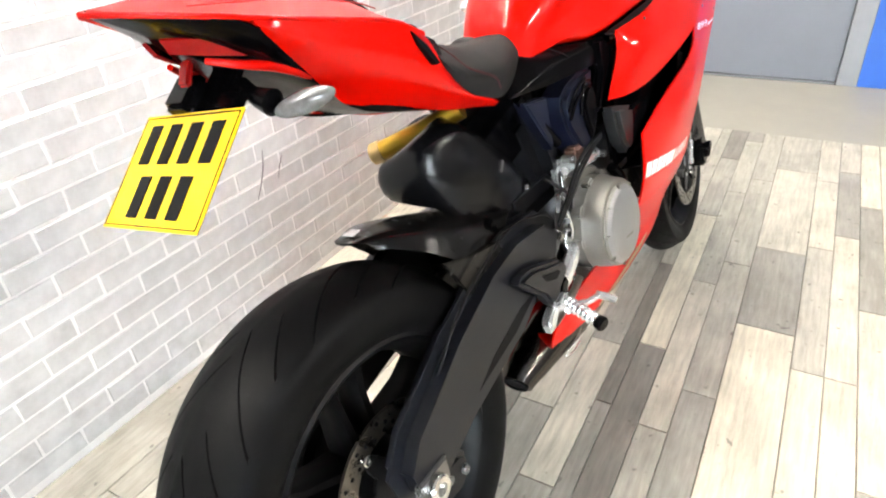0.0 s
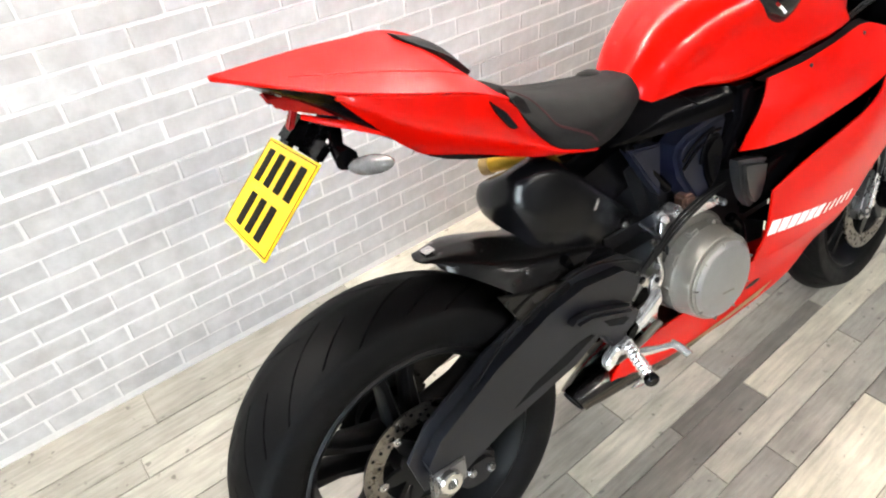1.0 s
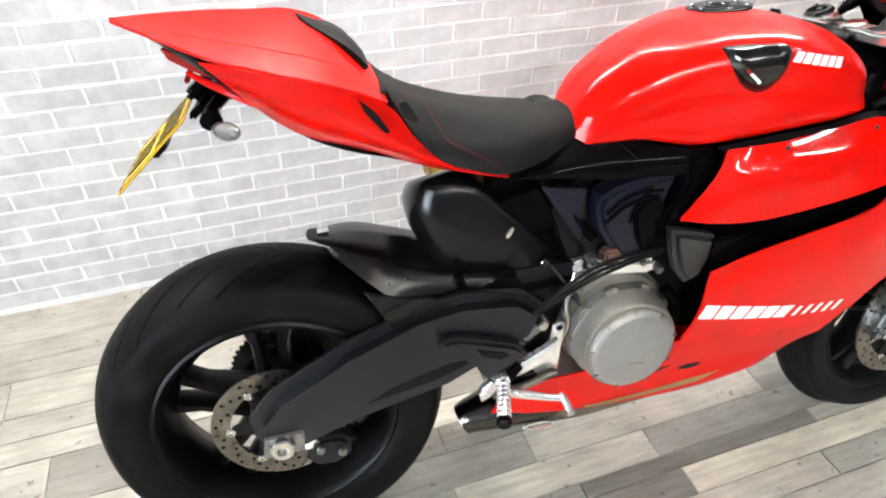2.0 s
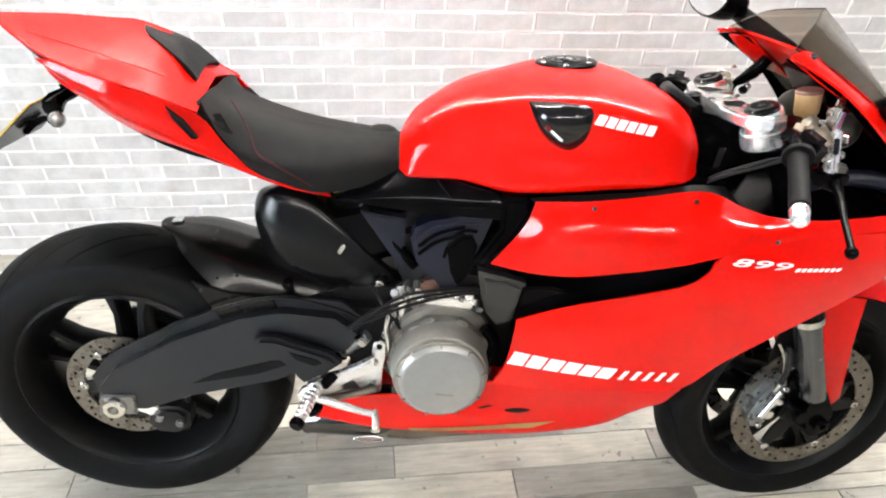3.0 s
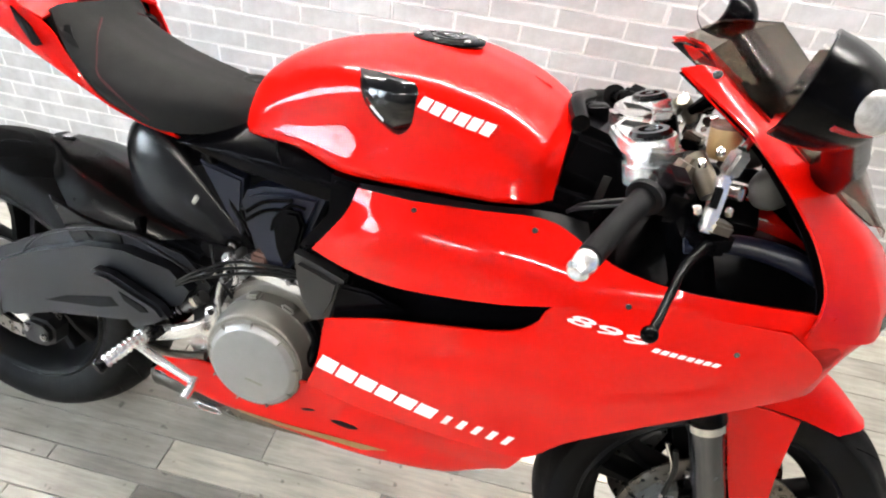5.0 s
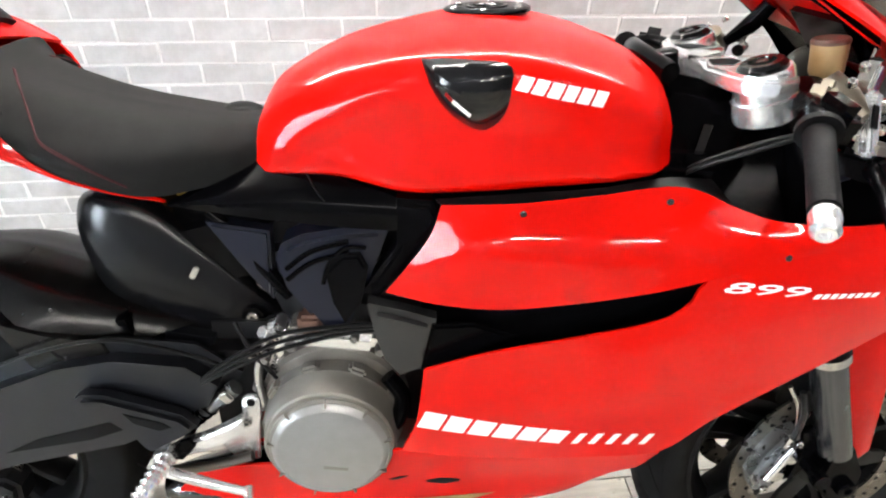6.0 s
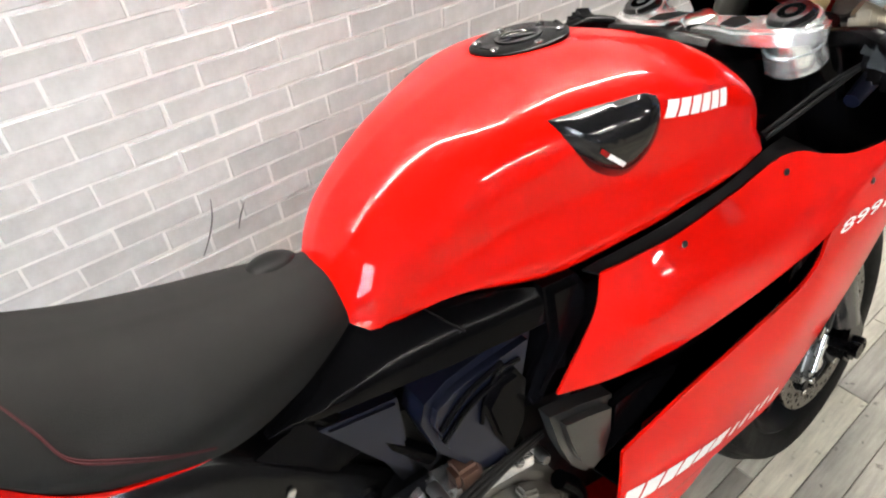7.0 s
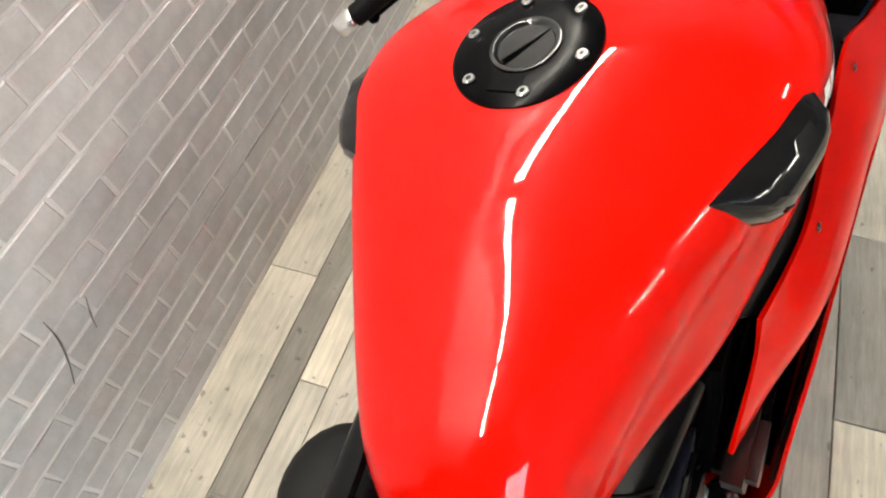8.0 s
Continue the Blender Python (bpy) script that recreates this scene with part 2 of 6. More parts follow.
def curve(points, n):
    """n points along a smooth curve through the given ones, by even arc length."""
    p = np.array(points, float)
    if len(p) == 2:
        u = np.linspace(0, 1, n)[:, None]
        return p[0] * (1 - u) + p[1] * u
    q = np.vstack([2 * p[0] - p[1], p, 2 * p[-1] - p[-2]])
    dense = []
    for i in range(1, len(q) - 2):
        for u in np.linspace(0, 1, 16, endpoint=i == len(q) - 3):
            a, b, c, d = q[i - 1:i + 3]
            dense.append(0.5 * (2 * b + (c - a) * u + (2 * a - 5 * b + 4 * c - d) * u * u + (3 * b - a - 3 * c + d) * u ** 3))
    dense = np.array(dense)
    s = np.r_[0, np.cumsum(np.linalg.norm(np.diff(dense, axis=0), axis=1))]
    at = np.linspace(0, s[-1], n)
    return np.stack([np.interp(at, s, dense[:, k]) for k in range(p.shape[1])], 1)


def skin(rows, nu=24, nv=12, thick=0.004, both=False, flip=1.0):
    """A smooth shell through several curves, with a thickness. flip=-1 builds it on the other side; both joins the two along y=0."""
    r = np.array([curve(row, nu) for row in rows])
    g = np.stack([curve(r[:, i], nv) if len(rows) > 2 else np.linspace(r[0, i], r[1, i], nv) for i in range(nu)], 1)
    if both:
        if abs(g[0, :, 1].mean()) > abs(g[-1, :, 1].mean()):
            g = g[::-1]
        m = g[1:, :, :].copy()
        m[:, :, 1] *= -1
        g = np.concatenate([m[::-1], g])
    g = g * np.array([1, flip, 1])
    du = np.gradient(g, axis=1)
    dv = np.gradient(g, axis=0)
    nrm = np.cross(du, dv)
    nrm /= np.linalg.norm(nrm, axis=2, keepdims=True) + 1e-9
    mid = np.array([0.75, 0.0, 0.55])
    if ((g - mid) * nrm).sum() < 0:
        nrm = -nrm
    bm = bmesh.new()
    top = [[bm.verts.new(v) for v in row] for row in g]
    if not thick:
        for j in range(len(top) - 1):
            for i in range(nu - 1):
                bm.faces.new((top[j][i], top[j][i + 1], top[j + 1][i + 1], top[j + 1][i]))
        return bm
    low = [[bm.verts.new(v) for v in row] for row in g - nrm * thick]
    h = len(top)
    for j in range(h - 1):
        for i in range(nu - 1):
            bm.faces.new((top[j][i], top[j][i + 1], top[j + 1][i + 1], top[j + 1][i]))
            bm.faces.new((low[j][i], low[j + 1][i], low[j + 1][i + 1], low[j][i + 1]))
    for j in range(h - 1):
        bm.faces.new((top[j][0], top[j + 1][0], low[j + 1][0], low[j][0]))
        bm.faces.new((top[j][-1], low[j][-1], low[j + 1][-1], top[j + 1][-1]))
    for i in range(nu - 1):
        bm.faces.new((top[0][i], low[0][i], low[0][i + 1], top[0][i + 1]))
        bm.faces.new((top[-1][i], top[-1][i + 1], low[-1][i + 1], low[-1][i]))
    bmesh.ops.remove_doubles(bm, verts=bm.verts, dist=0.0002)
    return bm


def sections(rings, nu=24, n=20):
    """A closed body through rings of (x, points of the half ring in y and z from top to bottom); mirrored, with closed ends."""
    half = []
    for x, pts in rings:
        half.append([(x, y, z) for y, z in curve(pts, n)])
    half = np.array(half)
    g = np.stack([curve(half[:, i], nu) for i in range(n)], 1)
    other = g[:, 1:-1].copy()
    other[:, :, 1] *= -1
    full = np.concatenate([g, other[:, ::-1]], 1)
    bm = bmesh.new()
    v = [[bm.verts.new(p) for p in ring] for ring in full]
    m = len(v[0])
    for j in range(len(v) - 1):
        for i in range(m):
            bm.faces.new((v[j][i], v[j][(i + 1) % m], v[j + 1][(i + 1) % m], v[j + 1][i]))
    bm.faces.new(v[0])
    bm.faces.new(v[-1])
    bmesh.ops.remove_doubles(bm, verts=bm.verts, dist=0.0002)
    return bm


def tube(points, radius, n=10, steps=None, bm=None):
    """A round rod along a smooth curve; radius: one, or one for each point."""
    bm = bm or bmesh.new()
    steps = steps or (2 if len(points) == 2 else 6 * len(points))
    c = curve(points, steps)
    rad = np.interp(np.linspace(0, 1, steps), np.linspace(0, 1, len(points)), radius if hasattr(radius, "__len__") else [radius] * len(points))
    t = np.gradient(c, axis=0)
    t /= np.linalg.norm(t, axis=1, keepdims=True) + 1e-9
    side = np.cross(t[0], (0.31, 0.2, 0.93))
    if np.linalg.norm(side) < 0.1:
        side = np.cross(t[0], (1, 0, 0))
    rings = []
    for k in range(steps):
        side = side - t[k] * (side @ t[k])
        side /= np.linalg.norm(side)
        up = np.cross(t[k], side)
        rings.append([bm.verts.new(c[k] + rad[k] * (math.cos(a) * side + math.sin(a) * up)) for a in np.linspace(0, 2 * math.pi, n, endpoint=False)])
    for k in range(steps - 1):
        for i in range(n):
            bm.faces.new((rings[k][i], rings[k][(i + 1) % n], rings[k + 1][(i + 1) % n], rings[k + 1][i]))
    bm.faces.new(rings[0])
    bm.faces.new(rings[-1])
    return bm


def lathe(profile, at, axis=(0, 1, 0), n=48, closed=False, bm=None):
    """Turns (distance along the axis, radius) pairs round an axis through at."""
    bm = bm or bmesh.new()
    rot = Vector((0, 0, 1)).rotation_difference(Vector(axis)).to_matrix()
    at = Vector(at)
    rings = []
    for a, r in profile:
        if r < 1e-6:
            rings.append([bm.verts.new(at + rot @ Vector((0, 0, a)))])
        else:
            rings.append([bm.verts.new(at + rot @ Vector((r * math.cos(k), r * math.sin(k), a))) for k in np.linspace(0, 2 * math.pi, n, endpoint=False)])
    pairs = list(zip(rings, rings[1:])) + ([(rings[-1], rings[0])] if closed else [])
    for p, q in pairs:
        for i in range(n):
            j = (i + 1) % n
            if len(p) == 1 and len(q) == 1:
                continue
            if len(p) == 1:
                bm.faces.new((p[0], q[j], q[i]))
            elif len(q) == 1:
                bm.faces.new((p[i], p[j], q[0]))
            else:
                bm.faces.new((p[i], p[j], q[j], q[i]))
    if not closed:
        for ring in (rings[0], rings[-1]):
            if len(ring) > 1:
                bm.faces.new(ring)
    return bm


def plate(outline, y0, y1, bevel=0.004, bm=None, smooth=0):
    """A slab with an outline in x and z between two y, with bevelled rims."""
    own = bmesh.new()
    if smooth:
        p = np.array(list(outline) + [outline[0]], float)
        outline = curve(p, smooth)[:-1]
    a = [own.verts.new((x, y0, z)) for x, z in outline]
    b = [own.verts.new((x, y1, z)) for x, z in outline]
    own.faces.new(a)
    own.faces.new(b)
    m = len(a)
    for i in range(m):
        own.faces.new((a[i], a[(i + 1) % m], b[(i + 1) % m], b[i]))
    bmesh.ops.recalc_face_normals(own, faces=own.faces)
    if bevel:
        rims = [e for e in own.edges if (e.verts[0] in a and e.verts[1] in a) or (e.verts[0] in b and e.verts[1] in b)]
        bmesh.ops.bevel(own, geom=rims, offset=bevel, segments=2, affect="EDGES", clamp_overlap=True)
    return merge(own, bm)


def block(size, at, turn=(0, 0, 0), bevel=0.004, bm=None, taper=1.0):
    """A bevelled box; taper narrows its top."""
    own = bmesh.new()
    bmesh.ops.create_cube(own, size=1)
    for v in own.verts:
        s = taper if v.co.z > 0 else 1
        v.co = Vector((v.co.x * size[0] * s, v.co.y * size[1] * s, v.co.z * size[2]))
    if bevel:
        bmesh.ops.bevel(own, geom=own.edges[:], offset=bevel, segments=2, affect="EDGES", clamp_overlap=True)
    bmesh.ops.transform(own, matrix=pose(*at, *turn), verts=own.verts)
    return merge(own, bm)


def merge(own, bm):
    if bm is None:
        return own
    data = bpy.data.meshes.new("merge")
    own.to_mesh(data)
    own.free()
    bm.from_mesh(data)
    bpy.data.meshes.remove(data)
    return bm


def bolt(at, r=0.006, axis=(0, -1, 0), h=0.005, bm=None):
    return lathe([(0, r), (h * 0.7, r), (h, r * 0.8), (h, r * 0.45), (h * 0.45, r * 0.42), (h * 0.45, 0)], at, axis, 12, bm=bm)


def empty(name, m=None):
    ob = new(name)
    if m is not None:
        ob.matrix_basis = m
    return ob

# ---- room ----
def slab(name, x0, x1, y0, y1, z0, z1, mat, label, category):
    bm = bmesh.new()
    bmesh.ops.create_cube(bm, size=1)
    for v in bm.verts:
        v.co = ((x0 + x1) / 2 + v.co.x * (x1 - x0), (y0 + y1) / 2 + v.co.y * (y1 - y0), (z0 + z1) / 2 + v.co.z * (z1 - z0))
    return tagged(part(name, bm, mat, smooth=False), label, category, kind="structure")


PLANK_END = 2.495
floor = slab("floor", BACK_X, PLANK_END, SIDE_Y, WALL_Y, -0.15, -0.006, GAP, "limed grey and beige wood plank floor", "floor")
floor_far = slab("floor_far", PLANK_END, END_X, SIDE_Y, WALL_Y, -0.15, -0.001, SCREED, "plain grey vinyl floor before the door", "floor")
wall_brick = slab("wall_north", BACK_X, END_X + 0.15, WALL_Y - 0.004, WALL_Y + 0.15, -0.15, CEILING_Z, GROUT, "wall of pale grey brick slips with white joints", "wall")
wall_south = slab("wall_south", BACK_X, END_X + 0.15, SIDE_Y - 0.15, SIDE_Y, -0.15, CEILING_Z, PLASTER, "plain dark grey painted wall", "wall")
ceiling = slab("ceiling", BACK_X - 0.15, END_X + 0.15, SIDE_Y - 0.15, WALL_Y + 0.15, CEILING_Z, CEILING_Z + 0.12, CEILING, "plain dark grey ceiling", "ceiling")
DOOR_Y0, DOOR_Y1, DOOR_H, JAMB = -0.559, 0.325, 2.05, 0.095
for n, (y0, y1, z0, z1, mat, words) in enumerate((
        (DOOR_Y0 - JAMB - 0.14, DOOR_Y0 - JAMB, -0.15, CEILING_Z, BLUE, "bright blue painted strip of wall beside the door"),
        (SIDE_Y, DOOR_Y0 - JAMB - 0.14, -0.15, CEILING_Z, PLASTER, "plain dark grey end wall"),
        (DOOR_Y1 + JAMB, WALL_Y, -0.15, CEILING_Z, PLASTER, "dark grey end wall beside the door"),
        (DOOR_Y0 - JAMB, DOOR_Y1 + JAMB, DOOR_H + JAMB, CEILING_Z, PLASTER, "dark grey wall over the door"))):
    slab("wall_east", END_X, END_X + 0.15, y0, y1, z0, z1, mat, words, "wall")
slab("wall_behind_door", END_X + 0.12, END_X + 0.15, DOOR_Y0 - JAMB, DOOR_Y1 + JAMB, -0.15, DOOR_H + JAMB, PLASTER, "plain wall behind the closed door", "wall")

door = tagged(empty("door_1", pose(END_X, 0, 0)), "closed plain grey flush door in a grey frame", "door", kind="structure")
part("door_leaf", block((0.044, DOOR_Y1 - DOOR_Y0 - 0.008, DOOR_H - 0.012), (0.035, (DOOR_Y0 + DOOR_Y1) / 2, DOOR_H / 2 + 0.006), bevel=0.002), DOOR_GREY, door)
for y in (DOOR_Y0 - JAMB / 2, DOOR_Y1 + JAMB / 2):
    part("door_jamb", block((0.11, JAMB - 0.004, DOOR_H + JAMB - 0.006), (0.048, y, (DOOR_H + JAMB) / 2 - 0.004), bevel=0.004), FRAME_PAINT, door)
part("door_head", block((0.11, DOOR_Y1 - DOOR_Y0, JAMB - 0.006), (0.048, (DOOR_Y0 + DOOR_Y1) / 2, DOOR_H + JAMB / 2 - 0.002), bevel=0.004), FRAME_PAINT, door)
part("threshold", block((0.05, DOOR_Y1 - DOOR_Y0 - 0.01, 0.006), (0.03, (DOOR_Y0 + DOOR_Y1) / 2, 0.002), bevel=0.001), FRAME_PAINT, door)


def tube_lamp(x, y, length=1.5):
    """A slim ceiling batten with a round glowing tube, along x."""
    lamp = tagged(empty("ceiling_lamp", pose(x, y, CEILING_Z)), "slim white ceiling batten with a glowing tube", "lamp", "battens on the ceiling")
    part("housing", block((length, 0.05, 0.03), (0, 0, -0.016), bevel=0.005), GROUT, lamp)
    part("tube", tube([(-length / 2 + 0.02, 0, -0.05), (length / 2 - 0.02, 0, -0.05)], TUBE_RADIUS, 10), GLOW, lamp, "glowing tube")
    for s in (-1, 1):
        part("end_cap", lathe([(-0.012, 0.016), (0.012, 0.016)], (s * (length / 2 - 0.012), 0, -0.046), (1, 0, 0), 12), CEILING, lamp)
    return lamp


TUBE_RADIUS = 0.0195
for x, y, length in LAMPS:
    tube_lamp(x, y, length)

# a glazed shop front behind the camera's start, with daylight outside
WIN_Y0, WIN_Y1, WIN_Z0, WIN_Z1 = -3.25, -1.2, 0.4, 2.15
for y0, y1, z0, z1 in ((SIDE_Y - 0.15, WIN_Y0, -0.15, CEILING_Z), (WIN_Y1, WALL_Y + 0.15, -0.15, CEILING_Z), (WIN_Y0, WIN_Y1, -0.15, WIN_Z0), (WIN_Y0, WIN_Y1, WIN_Z1, CEILING_Z)):
    slab("wall_west", BACK_X - 0.15, BACK_X, y0, y1, z0, z1, PLASTER, "plain painted wall round the shop window", "wall")
window = tagged(empty("window_1", pose(BACK_X - 0.075, 0, 0)), "large glazed shop window with a dark frame", "window", kind="structure")
for y, z, dy, dz in ((WIN_Y0 + 0.03, (WIN_Z0 + WIN_Z1) / 2, 0.056, WIN_Z1 - WIN_Z0 - 0.004), (WIN_Y1 - 0.03, (WIN_Z0 + WIN_Z1) / 2, 0.056, WIN_Z1 - WIN_Z0 - 0.004), ((WIN_Y0 + WIN_Y1) / 2, (WIN_Z0 + WIN_Z1) / 2, 0.05, WIN_Z1 - WIN_Z0 - 0.12),
                     ((WIN_Y0 + WIN_Y1) / 2, WIN_Z0 + 0.03, WIN_Y1 - WIN_Y0 - 0.12, 0.056), ((WIN_Y0 + WIN_Y1) / 2, WIN_Z1 - 0.03, WIN_Y1 - WIN_Y0 - 0.12, 0.056), ((WIN_Y0 + WIN_Y1) / 2, 1.45, WIN_Y1 - WIN_Y0 - 0.12, 0.04)):
    part("window_frame", block((0.06, dy, dz), (0, y, z), bevel=0.004), FRAME_PAINT, window)
pane = part("pane", block((0.006, WIN_Y1 - WIN_Y0 - 0.06, WIN_Z1 - WIN_Z0 - 0.06), (0.002, (WIN_Y0 + WIN_Y1) / 2, (WIN_Z0 + WIN_Z1) / 2), bevel=0), GLASS, window)
pane.visible_shadow = False
slab("backdrop", BACK_X - 0.9, BACK_X - 0.85, SIDE_Y, WALL_Y, -0.3, 3.2, SKY, "bright daylight outside the shop window", "backdrop")

# ---- motorcycle: x forward, y to its left, z up, leaning to its left on its stand ----
bike = tagged(empty("motorcycle", pose(0, 0, 0.0096, -11.25, 0.33, -5.51)),
              "red faired sports motorcycle with black seat, leaning on its side stand", "motorcycle")
AXLE_R, AXLE_F = (0.005, 0.0, 0.322), (1.432, 0.0, 0.300)


def tyre(name, at, radius, bead, half, parent, label):
    """A tyre with a rounded crown; the mesh follows the sweep of its grooves, which are cut 5 mm deep."""
    prof = curve([(half * 0.80, bead - 0.004), (half * 0.95, bead + 0.018), (half * 1.0, bead + 0.045), (half * 0.93, radius - (radius - bead) * 0.32),
                  (half * 0.66, radius - 0.016), (half * 0.33, radius - 0.004), (0, radius)], 30)
    prof = np.vstack([prof, (prof[:-1] * (-1, 1))[::-1]])
    steps = (0, 0.10, 0.85, 0.95, 3.0, 5.2, 7.5, 7.6, 8.35, 8.45, 10.5, 12.8)
    verts, faces = [], []
    m, n = len(prof), 24 * len(steps)
    for k in range(n):
        turn, step = divmod(k, len(steps))
        for y, r in prof:
            s = abs(y) / half
            if r < bead + 0.05 and s > 0.8:
                s = 0.98
            sweep = 9 * min(s, 0.28) / 0.28 + 17 * max(0, s - 0.28) / 0.6
            a = radians(turn * 15 + steps[step] + sweep)
            cut = (step in (1, 2) and y < 0) or (step in (7, 8) and y > 0)
            low = 0.05 if turn % 2 else 0.30
            d = 0.005 if cut and low < s < (0.90 if turn % 2 else 0.80) and r > bead + 0.05 else 0.0
            verts.append((at[0] + (r - d) * math.cos(a), at[1] + y, at[2] + (r - d) * math.sin(a)))
    for k in range(n):
        for i in range(m - 1):
            faces.append((k * m + i, k * m + i + 1, ((k + 1) % n) * m + i + 1, ((k + 1) % n) * m + i))
    data = bpy.data.meshes.new(name)
    data.from_pydata(verts, [], faces)
    for f in data.polygons:
        f.use_smooth = True
    data.set_sharp_from_angle(angle=radians(30))
    data.materials.append(RUBBER)
    ob = new(name, data)
    ob.parent = parent
    return tagged(ob, label)


def wheel(name, at, radius, bead, half, label):
    hub = part(name, lathe([(-0.075, 0.02), (-0.075, 0.045), (-0.04, 0.055), (0.04, 0.055), (0.075, 0.045), (0.075, 0.02)], at, n=32), RIM, bike, label)
    tyre("tyre", at, radius, bead, half, hub, "worn black road tyre with swept grooves")
    w = half * 0.84
    part("rim", lathe([(-w, bead + 0.002), (-w - 0.004, bead - 0.004), (-w + 0.004, bead - 0.014), (-w * 0.55, bead - 0.022), (-w * 0.25, bead - 0.038), (w * 0.25, bead - 0.038),
                       (w * 0.55, bead - 0.022), (w - 0.004, bead - 0.014), (w + 0.004, bead - 0.004), (w, bead + 0.002)], at, n=96, closed=True), RIM, hub)
    for k in range(5):
        for s in (-1, 1):
            turn = 2 * math.pi * k / 5 + 0.3
            c, q = math.cos(turn), math.sin(turn)
            bm = bmesh.new()
            inner, outer = 0.040, bead - 0.028
            ring = []
            for r, off, wid, dep in ((inner, 0.020, 0.014, 0.036), (0.35 * inner + 0.65 * outer, 0.024, 0.0105, 0.026), (outer, 0.036, 0.018, 0.022)):
                ring.append([bm.verts.new((at[0] + r * c - (s * off + w2) * q, at[1] + d2, at[2] + r * q + (s * off + w2) * c))
                             for w2, d2 in ((-wid, -dep * 0.6), (-wid * 0.5, -dep), (wid * 0.5, -dep), (wid, -dep * 0.6), (wid, dep * 0.6), (wid * 0.5, dep), (-wid * 0.5, dep), (-wid, dep * 0.6))])
            for p, q in zip(ring, ring[1:]):
                for i in range(8):
                    bm.faces.new((p[i], p[(i + 1) % 8], q[(i + 1) % 8], q[i]))
            bm.faces.new(ring[0])
            bm.faces.new(ring[-1])
            part("spoke", bm, RIM, hub)
    return hub


def brake_disc(at, y, r, r_in, holes, side=-1):
    """A drilled steel ring on a black star-shaped carrier."""
    bm = bmesh.new()
    n = 96
    rows = []
    for yy in (y - 0.0025, y + 0.0025):
        for rad in (r_in, r):
            rows.append([bm.verts.new((at[0] + rad * math.cos(a), yy, at[2] + rad * math.sin(a))) for a in np.linspace(0, 2 * math.pi, n, endpoint=False)])
    for p, q in ((0, 1), (2, 3), (0, 2), (1, 3)):
        for i in range(n):
            bm.faces.new((rows[p][i], rows[p][(i + 1) % n], rows[q][(i + 1) % n], rows[q][i]))
    disc = part("brake_disc", bm, DISC, bike, "drilled steel brake disc")
    bm = bmesh.new()
    for k in range(holes):
        for lane in range(3):
            a = 2 * math.pi * (k + lane / 3) / holes
            rad = r_in + (r - r_in) * (0.25 + 0.25 * lane)
            lathe([(-0.0032, 0.0036), (0.0032, 0.0036)], (at[0] + rad * math.cos(a), y, at[2] + rad * math.sin(a)), n=8, bm=bm)
    # black plugs stand for the shade in the drilled holes
    tagged(part("drilling", bm, INK_SHADE, disc), kind="stuff")
    star = []
    for k in range(60):
        a = 2 * math.pi * k / 60
        tip = max(0.0, math.cos(6 * a)) ** 0.7
        star.append((at[0] + (0.052 + (r_in - 0.050) * tip) * math.cos(a), at[2] + (0.052 + (r_in - 0.050) * tip) * math.sin(a)))
    part("disc_carrier", plate(star, y - 0.004, y + 0.004, 0.001), CARRIER, disc)
    for k in range(6):
        a = 2 * math.pi * k / 6
        part("disc_bolt", bolt((at[0] + (r_in + 0.001) * math.cos(a), y + side * 0.003, at[2] + (r_in + 0.001) * math.sin(a)), 0.009, (0, side, 0), 0.004), STEEL, disc)
    return disc


rear = wheel("rear_wheel", AXLE_R, 0.324, 0.222, 0.090, "black alloy rear wheel with road tyre")
front = wheel("front_wheel", AXLE_F, 0.300, 0.222, 0.060, "black alloy front wheel with road tyre")
brake_disc(AXLE_R, -0.075, 0.1225, 0.088, 14)
brake_disc(AXLE_F, -0.070, 0.160, 0.122, 16)
# final drive on the far side
teeth = []
for k in range(82):
    a, r = 2 * math.pi * k / 82, 0.098 if k % 2 else 0.091
    teeth.append((AXLE_R[0] + r * math.cos(a), AXLE_R[2] + r * math.sin(a)))
part("sprocket", plate(teeth, 0.088, 0.094, 0.001), CARRIER, rear, "dark rear sprocket")
part("cush_carrier", lathe([(0.060, 0.03), (0.060, 0.072), (0.086, 0.066), (0.086, 0.03)], AXLE_R, (0, 1, 0), 32), RIM, rear)
chain = part("drive_chain", tube([(0.02, 0.091, 0.419), (0.26, 0.091, 0.446), (0.52, 0.091, 0.455)], 0.007, 6), CARRIER, bike, "dark drive chain")
part("chain_run", tube([(0.01, 0.091, 0.225), (0.26, 0.091, 0.335), (0.52, 0.091, 0.405)], 0.007, 6), CARRIER, chain)
brake_disc(AXLE_F, 0.070, 0.160, 0.122, 16, 1)

# swingarm
arm_side = [(-0.045, 0.372), (0.0, 0.425), (0.14, 0.502), (0.27, 0.552), (0.36, 0.566), (0.47, 0.552), (0.53, 0.50), (0.50, 0.44), (0.42, 0.405),
            (0.33, 0.362), (0.15, 0.322), (0.05, 0.285), (-0.03, 0.292)]
arm = part("swingarm", plate(arm_side, -0.136, -0.082, 0.024), ARM, bike, "satin charcoal box-section swingarm")
part("arm_left", plate(arm_side, 0.098, 0.135, 0.010), ARM, arm)
part("arm_bridge", block((0.10, 0.20, 0.12), (0.44, 0, 0.49), (0, 12, 0), 0.015), ARM, arm)
# no recess is cut: a black sheet on the arm paints its shade
part("arm_recess", plate([(0.16, 0.372), (0.30, 0.397), (0.40, 0.433), (0.33, 0.432), (0.22, 0.402)], -0.1365, -0.128, 0.001), INK_SHADE, arm)
